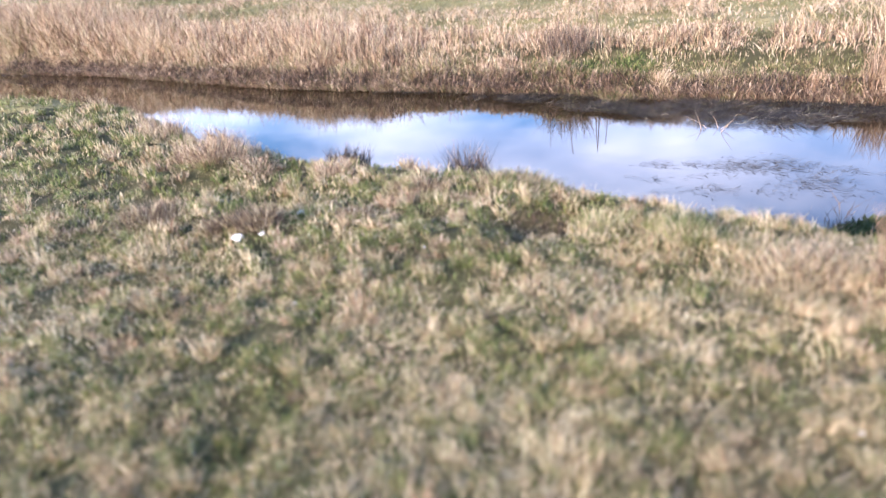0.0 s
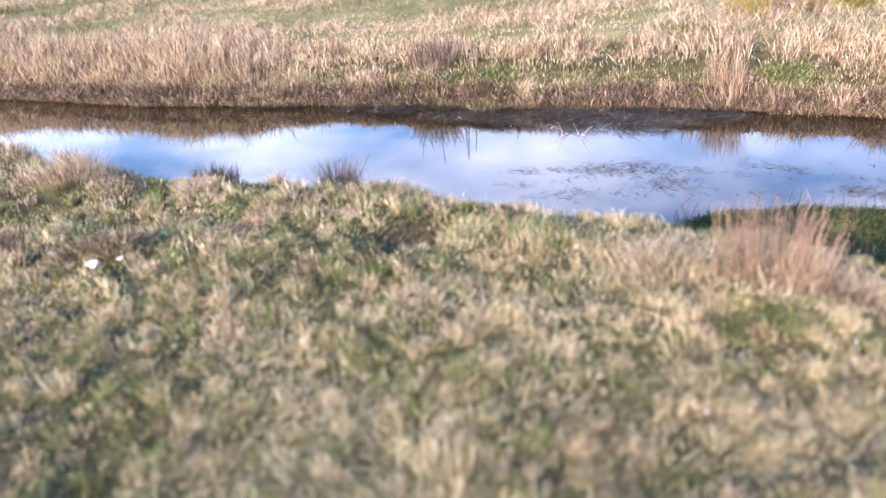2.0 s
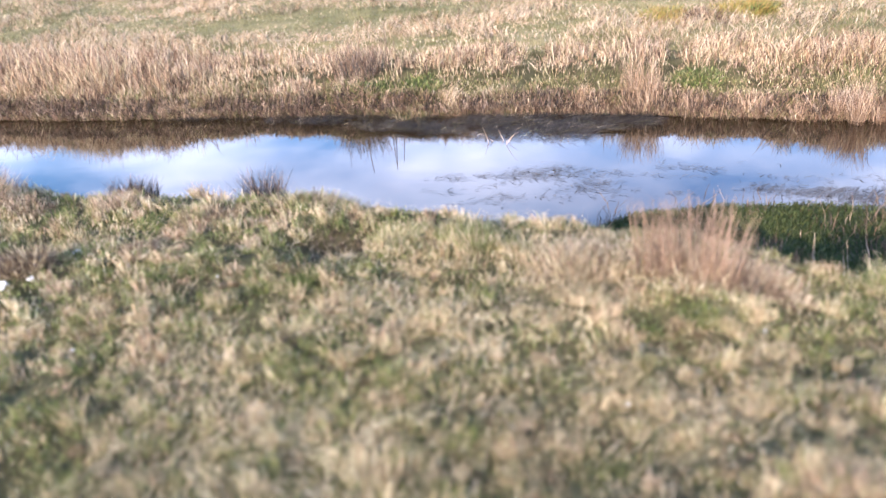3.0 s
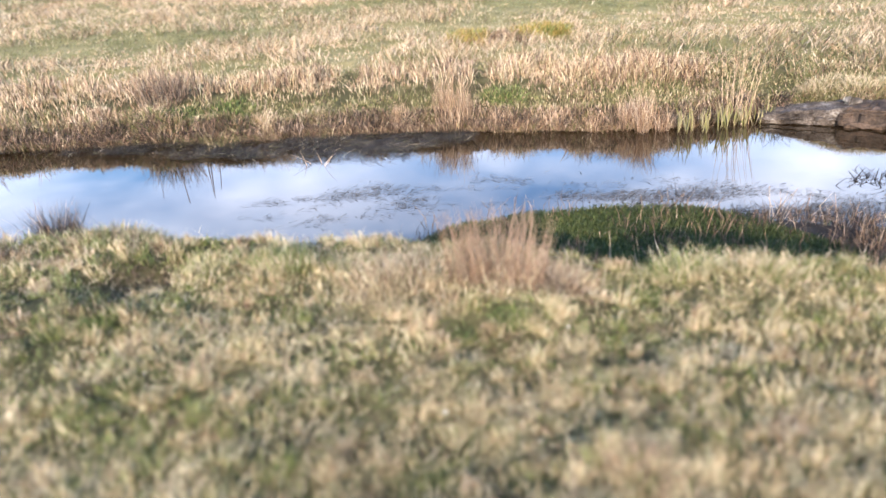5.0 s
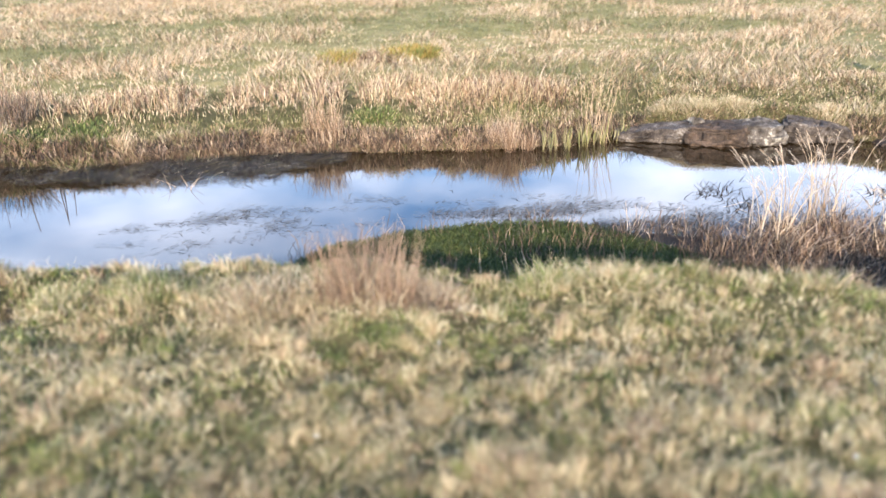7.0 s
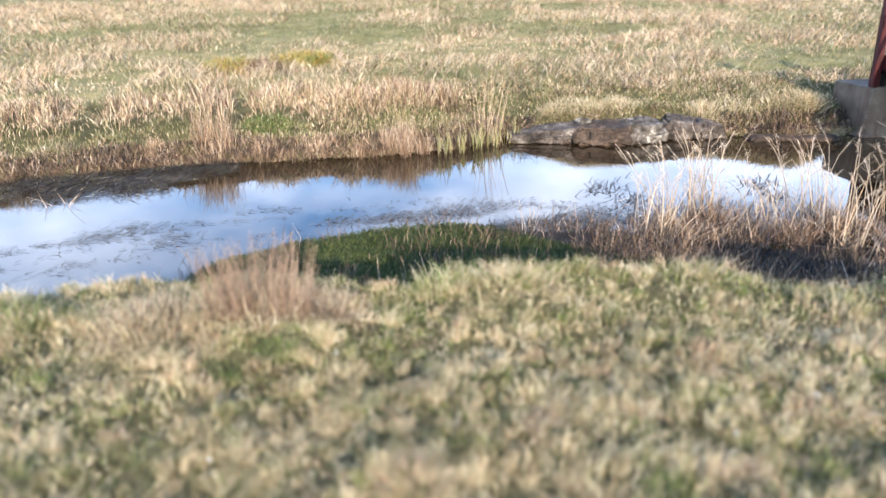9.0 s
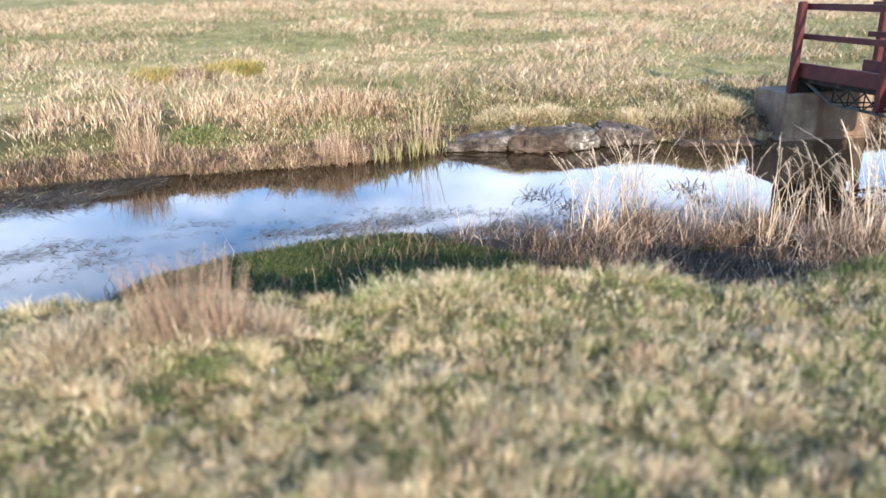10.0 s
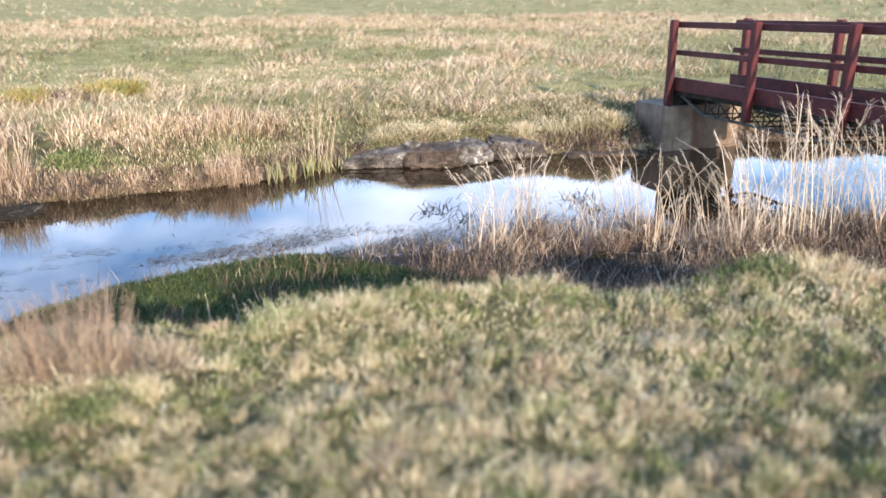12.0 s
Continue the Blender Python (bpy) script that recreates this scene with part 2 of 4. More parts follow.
# ---- plan of the stream ----
CREST = [(-60, 40), (-20, 17.2), (-12, 13.9), (-9.5, 12.5), (-7.3, 11.3), (-5.74, 10.5), (-4.6, 9.55), (-3.8, 8.6), (-2.75, 7.26), (-1.21, 5.86), (0.36, 5.0), (1.1, 4.35), (1.87, 3.83), (2.43, 3.11), (2.85, 2.4), (3.3, 1.8), (3.96, 1.16), (4.34, 0.6), (5.08, -0.44), (7.0, -3.0), (12.0, -9.0), (60, -64)]
NEAR = [(-60, 41), (-20, 18.0), (-11.8, 14.6), (-9.3, 13.2), (-7.1, 11.9), (-5.45, 11.05), (-4.25, 10.0), (-3.45, 8.95), (-2.4, 7.6), (-0.9, 6.25), (0.6, 5.4), (1.45, 4.75), (2.1, 4.5), (2.65, 4.85), (3.1, 4.95), (3.6, 4.87), (4.2, 4.6), (4.9, 4.2), (5.35, 3.55), (5.75, 2.8), (6.3, 2.1), (7.0, 1.35), (7.8, 0.5), (8.6, -0.7), (10.5, -3.0), (16.0, -9.0), (64, -60)]
FAR = [(-60, 52), (-17.5, 22.6), (-12.5, 19.75), (-8.15, 17.06), (-3.23, 13.15), (-0.3, 11.55), (1.5, 10.55), (2.3, 9.9), (3.15, 9.5), (3.6, 9.3), (5.1, 8.25), (6.24, 7.2), (7.1, 6.55), (8.1, 6.3), (8.65, 6.2), (8.95, 5.5), (9.25, 4.95), (9.75, 4.6), (10.35, 3.95), (10.6, 3.5), (11.0, 2.95), (11.6, 2.55), (12.5, 1.5), (12.95, 0.7), (13.2, -0.1), (14.2, -1.1), (18, -5.5), (70, -58)]
BUMPS = [(0.36, 4.72, 0.03, 0.4), (2.95, 1.96, 0.09, 0.35), (3.35, 1.55, 0.08, 0.3), (1.85, 2.55, 0.07, 0.4), (1.45, 2.9, 0.06, 0.35), (0.45, 3.86, -0.10, 0.16), (0.3, 3.83, -0.05, 0.25), (-1.2, 4.0, 0.05, 0.3), (1.5, 1.25, 0.05, 0.2), (0.9, 3.6, 0.04, 0.25), (-1.9, 5.5, 0.08, 0.4), (4.5, 0.1, 0.1, 0.4), (-0.2, 3.0, -0.03, 0.3), (2.2, 1.4, 0.04, 0.35)]


FAR_BUMPS = [(-13.5, 23.0, 0.5, 2.5), (-10.0, 20.5, 0.35, 2.0), (11.25, 3.05, 0.12, 0.4), (11.3, 3.6, 0.06, 0.5), (10.75, 3.75, 0.06, 0.4), (9.4, 5.5, 0.14, 0.5), (10.1, 4.7, 0.14, 0.4), (1.44, 10.85, 0.12, 0.35), (2.25, 10.15, 0.10, 0.3), (5.2, 8.6, 0.08, 0.4), (9.6, 4.7, 0.12, 0.4), (12.3, 3.4, 0.12, 0.8)]


def side_of(line, x, y):
    """Signed distance from a run of segments: plus on its left."""
    best, sign = np.full(np.shape(x), 1e9), np.ones(np.shape(x))
    for (ax, ay), (bx, by) in zip(line, line[1:]):
        dx, dy = bx - ax, by - ay
        s = np.clip(((x - ax) * dx + (y - ay) * dy) / (dx * dx + dy * dy), 0, 1)
        d = np.hypot(x - ax - s * dx, y - ay - s * dy)
        cross = dx * (y - ay) - dy * (x - ax)
        nearer = d < best
        best, sign = np.where(nearer, d, best), np.where(nearer, np.sign(cross), sign)
    return best * np.where(sign == 0, 1, sign)


def terrain(x, y):
    wob = (rough_noise(x, y, 0.7, 40) - 0.5) * 0.22
    crest, near, far = -side_of(CREST, x, y) + wob, -side_of(NEAR, x, y) + wob * 0.8, side_of(FAR, x, y) + wob * 0.6
    soft = rough_noise(x, y, 0.8, 3) - 0.5
    fine = rough_noise(x, y, 0.22, 9) - 0.5
    bed = -0.4
    shelf = bed + (0.03 - bed) * step(-0.3, 0.06, near) + 0.06 * step(-0.05, 0.12, near) * step(5.3, 4.7, x) + 0.05 * step(0.1, 1.4, near) + 0.03 * fine * step(0, 0.3, near)
    shelf = shelf - 0.08 * step(5.0, 5.8, x) * step(0.42, 0.6, rough_noise(x, y, 0.45, 44)) * step(-0.1, 0.2, near) * step(-0.6, -1.0, crest)
    bank = 0.50 * step(-0.5, 0.18, crest) + 0.07 * step(0.1, 2.5, crest)
    rough = step(-0.3, 0.2, crest) * (0.10 * soft + 0.085 * fine)
    hump = 0.0
    for bx, by, h, r in BUMPS:
        hump = hump + h * np.exp(-((x - bx) ** 2 + (y - by) ** 2) / (r * r))
    near_z = shelf + bank + rough + hump
    away = np.clip(far, 0, None)
    far_z = bed + (0.24 - bed) * step(-0.16, 0.3, far) + 0.24 * step(0.2, 1.6, far) + 0.12 * step(1.5, 4, far) + 0.03 * np.clip(away - 7, 0, 200) + 0.03 * np.clip(away - 40, 0, 160)
    far_z = far_z + step(0.1, 0.6, far) * (0.16 * soft + 0.08 * fine) + step(3, 9, far) * 0.22 * (rough_noise(x, y, 4.0, 21) - 0.5)
    for bx, by, h, r in FAR_BUMPS:
        far_z = far_z + h * np.exp(-((x - bx) ** 2 + (y - by) ** 2) / (r * r)) * step(0.0, 0.25, far)
    return np.where(far > -1.0, np.where(near > far, near_z, far_z), near_z), crest, near, far


def graded(a, b, fine, reach):
    mid = np.arange(a, b + 1e-6, fine)
    grow = fine * np.cumsum(1.16 ** np.arange(1, 60))
    grow = grow[grow < reach]
    return np.r_[(a - grow)[::-1], mid, b + grow]


GX, GY = graded(-7, 15, 0.095, 420), graded(-4, 15, 0.095, 420)
gx, gy = np.meshgrid(GX, GY)
GZ, g_crest, g_near, g_far = terrain(gx, gy)


def sample(grid, x, y):
    i = np.clip(np.searchsorted(GX, x) - 1, 0, len(GX) - 2)
    j = np.clip(np.searchsorted(GY, y) - 1, 0, len(GY) - 2)
    u, v = (x - GX[i]) / (GX[i + 1] - GX[i]), (y - GY[j]) / (GY[j + 1] - GY[j])
    return (grid[j, i] * (1 - u) + grid[j, i + 1] * u) * (1 - v) + (grid[j + 1, i] * (1 - u) + grid[j + 1, i + 1] * u) * v


def height(x, y):
    return sample(GZ, np.asarray(x, float), np.asarray(y, float))


def build_ground():
    rows, cols = gx.shape
    verts = np.stack([gx, gy, GZ], -1).reshape(-1, 3)
    n = np.arange(rows * cols).reshape(rows, cols)
    quads = np.stack([n[:-1, :-1], n[:-1, 1:], n[1:, 1:], n[1:, :-1]], -1).reshape(-1, 4)
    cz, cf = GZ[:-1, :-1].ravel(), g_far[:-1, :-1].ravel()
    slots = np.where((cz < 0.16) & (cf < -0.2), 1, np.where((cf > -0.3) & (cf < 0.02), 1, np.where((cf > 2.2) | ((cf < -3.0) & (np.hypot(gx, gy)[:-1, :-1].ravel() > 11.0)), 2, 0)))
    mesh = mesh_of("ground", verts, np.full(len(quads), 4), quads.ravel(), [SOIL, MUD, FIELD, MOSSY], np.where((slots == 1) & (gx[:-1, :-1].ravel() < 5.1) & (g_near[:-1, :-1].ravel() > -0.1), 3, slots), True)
    tagged(new("ground", mesh), "rough grassy banks and meadow of dark thatchy soil", "ground", kind="structure")


def build_water():
    line = [(-60, 46), (-18, 20.3), (-10, 17.5), (-4, 11.5), (1, 8), (5, 5.6), (8, 3), (12, -2), (17, -7.5), (66, -59)]
    verts = [(x + s * 0.62 * w, y + s * 0.78 * w, 0.0) for x, y in line for w in (6.0,) for s in (-1, 1)]
    faces = [(2 * k, 2 * k + 2, 2 * k + 3, 2 * k + 1) for k in range(len(line) - 1)]
    mesh = mesh_of("water", verts, [4] * len(faces), np.ravel(faces), [WATER])
    tagged(new("water", mesh), "still dark stream water mirroring the cloudy sky", "water", kind="structure")


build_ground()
build_water()


# ---- blades and stems ----
def blades(name, base, tall, wide, lean, toward, mats, slots, fall=0.0):
    """Slender blades, widest at a bend halfway up. lean: how far the tip goes sideways, as a part of its length."""
    base, count = np.asarray(base, float), len(base)
    tall, wide, lean, toward = (np.broadcast_to(np.asarray(v, float), (count,)) for v in (tall, wide, lean, toward))
    turn = np.random.rand(count) * 2 * np.pi
    out = np.stack([np.cos(toward), np.sin(toward), np.zeros(count)], -1)
    across = np.stack([np.cos(turn), np.sin(turn), np.zeros(count)], -1) * (wide / 2)[:, None]
    rise = np.sqrt(np.clip(1 - lean**2, 0.02, 1))
    up = np.array([0, 0, 1.0])
    curl = np.stack([-out[:, 1], out[:, 0], out[:, 2]], -1) * (0.14 * np.random.randn(count) * tall)[:, None]
    mid = base + curl + out * (0.30 * lean * tall)[:, None] + up * (0.55 * rise * tall)[:, None]
    tip = base + out * (lean * tall)[:, None] + up * ((rise - fall) * tall)[:, None]
    verts = np.stack([base, mid + across, mid - across, tip], 1).reshape(-1, 3)
    first = 4 * np.arange(count)[:, None]
    corners = (first + np.array([0, 1, 2, 2, 1, 3])).ravel()
    return mesh_of(name, verts, np.full(2 * count, 3), corners, mats, np.repeat(slots, 2))


def stems(name, paths, radii, mat):
    """Three-sided stalks along given runs of points (count, knots, 3)."""
    paths = np.asarray(paths, float)
    count, knots, _ = paths.shape
    radii = np.broadcast_to(np.asarray(radii, float), (count, knots))
    ring = np.array([(math.cos(a), math.sin(a), 0) for a in (0, 2.094, 4.189)])
    verts = (paths[:, :, None] + ring * radii[:, :, None, None]).reshape(-1, 3)
    first = 3 * knots * np.arange(count)[:, None, None, None] + 3 * np.arange(knots - 1)[None, :, None, None]
    side = np.array([[0, 1, 4, 3], [1, 2, 5, 4], [2, 0, 3, 5]])
    corners = (first + side).reshape(-1)
    return mesh_of(name, verts, np.full(count * (knots - 1) * 3, 4), corners, [mat])


def stalk_paths(x, y, z, tall, lean, toward, knots=5, nod=0.0):
    """Slightly bowed upright stalks; nod bends the last stretch over."""
    s = np.linspace(0, 1, knots)[None, :]
    tall, lean, toward = (np.asarray(v, float)[:, None] for v in (tall, lean, toward))
    out = tall * (lean * s**1.4 + nod * np.clip(s - 0.75, 0, 1) ** 2 * 4)
    return np.stack([np.asarray(x)[:, None] + np.cos(toward) * out, np.asarray(y)[:, None] + np.sin(toward) * out, np.asarray(z)[:, None] + tall * s * (1 - 0.25 * lean**2) - tall * nod * np.clip(s - 0.8, 0, 1) * 0.5], -1)


def clustered(x, y, per, spread):
    """Each point becomes a little tuft; returns places and the way each blade leans out of its tuft."""
    n = len(x) * per
    toward, off = np.random.rand(n) * 2 * np.pi, np.abs(np.random.randn(n)) * spread
    return np.repeat(x, per) + np.cos(toward) * off, np.repeat(y, per) + np.sin(toward) * off, toward


def polar(count, r0, r1, a0, a1):
    r = r0 + (r1 - r0) * np.random.rand(count)
    a = np.radians(a0 + (a1 - a0) * np.random.rand(count) + 5.0 * np.random.randn(count))
    return r * np.sin(a), r * np.cos(a)


def choose(weights):
    """A slot for each row by its weights (count, kinds)."""
    edge = np.cumsum(weights, 1) / np.sum(weights, 1, keepdims=True)
    return (np.random.rand(len(weights), 1) > edge).sum(1)


def build_near_turf():
    """A low felt of short blades, and tussocks a hand wide standing out of it."""
    x, y = polar(40000, 1.0, 5.2, -54, 110)
    rest_x, rest_y = polar(15000, 5.2, 12.0, -54, 110)
    round_x, round_y = polar(8000, 0.1, 8.0, 106, 310)
    under_x, under_y = polar(3000, 0.02, 1.1, -54, 110)
    x, y = np.r_[x, rest_x, round_x, under_x], np.r_[y, rest_y, round_y, under_y]
    lump = rough_noise(x, y, 0.13, 77, 2) + 0.35 * (np.random.rand(len(x)) - 0.5)
    alive = (lump > 0.31) & (np.hypot((x - 0.42) / 1.5, y - 3.9) > 0.16)
    x, y, lump = x[alive], y[alive], lump[alive]
    more_x, more_y = polar(6000, 11.5, 26.0, -60, -8)
    x, y, lump = np.r_[x, more_x], np.r_[y, more_y], np.r_[lump, np.full(6000, 0.6)]
    own, grown = np.repeat(np.random.rand(len(x)) - 0.5, 7), np.repeat(0.6 + 0.8 * np.random.rand(len(x)), 7)
    lump = np.repeat(lump, 7)
    x, y, toward = clustered(x, y, 7, 0.028)
    toward = toward + 1.3 * np.random.randn(len(toward))
    crest = sample(g_crest, x, y)
    keep = (crest > -0.5) & (sample(g_far, x, y) < -0.5)
    x, y, toward, crest, lump, own, grown = x[keep], y[keep], toward[keep], crest[keep], lump[keep], own[keep], grown[keep]
    r = np.hypot(x, y)
    patch, spot = rough_noise(x, y, 1.5, 60), rough_noise(x, y, 0.32, 70)
    patch = patch + 0.2 * np.exp(-((x - 1.2) ** 2 + (y - 2.6) ** 2) / 0.8) - 0.14 * step(0.3, -0.8, x)
    dry = np.clip(0.35 + 1.3 * (patch - 0.5) + 1.9 * (spot - 0.5) + 0.9 * (lump - 0.5) + 1.1 * own, 0.04, 0.95)
    warm, dark = step(0.5, 0.68, rough_noise(x, y, 0.45, 73)), step(0.58, 0.70, rough_noise(x, y, 0.22, 79))
    slots = choose(np.stack([0.6 * (1 - dry), 0.5 * (1 - dry), dry * (0.9 - 0.3 * warm), 0.03 + 0.22 * dark, 0.3 * dry * warm], 1))
    tall = (0.012 + 0.026 * np.random.rand(len(x)) + 0.05 * np.clip(lump - 0.42, 0, 1)) * (1 + 0.35 * step(0.5, 0.0, crest)) * (0.72 + 0.09 * r) * grown
    lean = 0.15 + 0.82 * np.random.rand(len(x))
    coarse = 1 + 1.5 * step(0.4, -1.6, 0.47 * x + 0.88 * y)
    mesh = blades("bank_turf", np.stack([x, y, height(x, y) - 0.004], -1), tall, coarse * (0.0029 + 0.0013 * np.clip(r - 2, 0, 14)), lean, toward, [GREEN, OLIVE, STRAW, BROWN, TAN], slots)
    tagged(new("bank_turf", mesh), "short tufted winter grass, half green and half straw", "grass", kind="stuff")
    # tussocks
    x, y = polar(3900, 1.1, 5.4, -54, 106)
    rest_x, rest_y = polar(1700, 5.4, 10.5, -54, 30)
    x, y = np.r_[x, rest_x], np.r_[y, rest_y]
    keep = (sample(g_crest, x, y) > -0.15) & (np.hypot((x - 0.42) / 1.5, y - 3.9) > 0.2) & (np.hypot(x - 1.86, y - 2.55) > 0.2)
    x, y = x[keep], y[keep]
    patch = 0.5 * rough_noise(x, y, 0.9, 63) + 0.5 * rough_noise(x, y, 0.32, 70) + 0.2 * np.exp(-((x - 1.2) ** 2 + (y - 2.6) ** 2) / 0.8) - 0.12 * step(0.3, -0.8, x)
    sort = choose(np.stack([0.12 + np.clip(2.4 * (0.53 - patch), 0, 1), 0.20 + np.clip(2.6 * (patch - 0.47), 0, 1), 0.22 + 0 * patch, 0.06 + 0.25 * step(0.54, 0.68, rough_noise(x, y, 0.7, 65)), 0.05 + 0 * patch], 1))
    mixes = np.array([[0.6, 0.25, 0.15, 0.0, 0.0, 0.0], [0.04, 0.11, 0.63, 0.20, 0.02, 0.0], [0.25, 0.35, 0.38, 0.02, 0.0, 0.0], [0.0, 0.08, 0.27, 0.35, 0.05, 0.25], [0.0, 0.1, 0.22, 0.05, 0.6, 0.03]])
    per = 80
    reach, size, comb = 0.022 + 0.045 * np.random.rand(len(x)) ** 1.5, 0.04 + 0.08 * np.random.rand(len(x)) ** 1.8, 9 * rough_noise(x, y, 1.1, 67) + 0.8 * np.random.randn(len(x))
    size = size * np.array([0.9, 1.1, 0.95, 1.15, 0.7])[sort]
    sort, reach, size, comb, cx, cy = (np.repeat(v, per) for v in (sort, reach, size, comb, x, y))
    n = len(cx)
    a, off = np.random.rand(n) * 6.283, np.sqrt(np.random.rand(n))
    grow = 1 + 0.10 * np.clip(np.hypot(cx, cy) - 3, 0, 8)
    x, y = cx + np.cos(a) * off * reach * grow, cy + np.sin(a) * off * reach * grow
    way = np.arctan2(np.sin(a) * off + 0.5 * np.sin(comb), np.cos(a) * off + 0.5 * np.cos(comb)) + 0.45 * np.random.randn(n)
    lean = np.clip(0.05 + 0.5 * off * np.random.rand(n) + 0.4 * np.random.rand(n) ** 2, 0, 0.97)
    tall = size * (0.4 + 0.6 * np.random.rand(n)) * grow
    mesh = blades("turf_tussocks", np.stack([x, y, height(x, y) - 0.004], -1), tall, 0.0024 + 0.0008 * np.clip(np.hypot(x, y) - 2, 0, 9), lean, way, [GREEN, OLIVE, STRAW, TAN, BROWN, RUSSET], choose(mixes[sort]))
    tagged(new("turf_tussocks", mesh), "hand-wide tussocks of straw, olive and green grass", "grass", kind="stuff")
    # long dead blades lying over the sward
    x, y = polar(100000, 0.6, 7.5, -60, 112)
    spot = rough_noise(x, y, 0.45, 81)
    keep = (sample(g_crest, x, y) > -0.3) & (spot + 0.25 * np.random.rand(len(x)) > 0.54)
    x, y = x[keep], y[keep]
    comb = rough_noise(x, y, 0.9, 90) * 11
    mesh = blades("straw_litter", np.stack([x, y, height(x, y) + 0.010 + 0.028 * np.random.rand(len(x))], -1), 0.04 + 0.11 * np.random.rand(len(x)) ** 2, 0.0022, 0.80 + 0.18 * np.random.rand(len(x)), comb + np.random.randn(len(x)) * 0.8, [STRAW, TAN], (np.random.rand(len(x)) > 0.85).astype(int))
    tagged(new("straw_litter", mesh), "pale dead grass blades lying over the turf", "dead grass", kind="stuff")


def build_shelf():
    x, y = np.random.uniform(1.4, 10.5, 330000), np.random.uniform(-4, 5.3, 330000)
    near, crest = sample(g_near, x, y), sample(g_crest, x, y)
    keep = (near > -0.02) & (crest < -0.25) & (np.random.rand(len(x)) < np.where(x < 5.2, 1.0, 0.5))
    x, y, near, crest = x[keep], y[keep], near[keep], crest[keep]
    gap = (x > 5.0) & (rough_noise(x, y, 0.35, 37) + 0.25 * np.random.rand(len(x)) < 0.55 - 0.25 * step(0.2, 1.2, near))
    x, y, near, crest = x[~gap], y[~gap], near[~gap], crest[~gap]
    wet = step(4.7, 5.5, x + 0.8 * (rough_noise(x, y, 0.5, 33) - 0.5))
    under = step(-1.2, -0.4, crest) * step(3.3, 4.0, x)
    brown = np.clip(wet + 0.9 * under, 0, 1)
    mottle = step(0.5, 0.68, rough_noise(x, y, 0.32, 35))
    slots = choose(np.stack([(1.06 - 0.9 * brown), 0.03 + 0.4 * brown + 0.35 * mottle, 0.01 + 0.14 * brown + 0.04 * mottle, 0.45 * brown], 1))
    tall = np.where(slots == 0, 0.025 + 0.045 * np.random.rand(len(x)), (0.04 + 0.20 * np.random.rand(len(x)) ** 1.6) * (0.4 + 1.2 * step(0.35, 0.7, rough_noise(x, y, 0.3, 39))))
    lean = np.where(slots == 0, 0.3 + 0.5 * np.random.rand(len(x)), 0.15 + 0.7 * np.random.rand(len(x)))
    mesh = blades("shelf_moss", np.stack([x, y, np.maximum(height(x, y), 0) - 0.004], -1), tall, np.where(slots == 0, 0.008, 0.006), lean, np.random.rand(len(x)) * 6.28, [MOSS, BROWN, RUSSET, SILT_SHADE], slots)
    tagged(new("shelf_moss", mesh), "dark green moss and brown dead litter on a low wet shelf", "moss", kind="stuff")


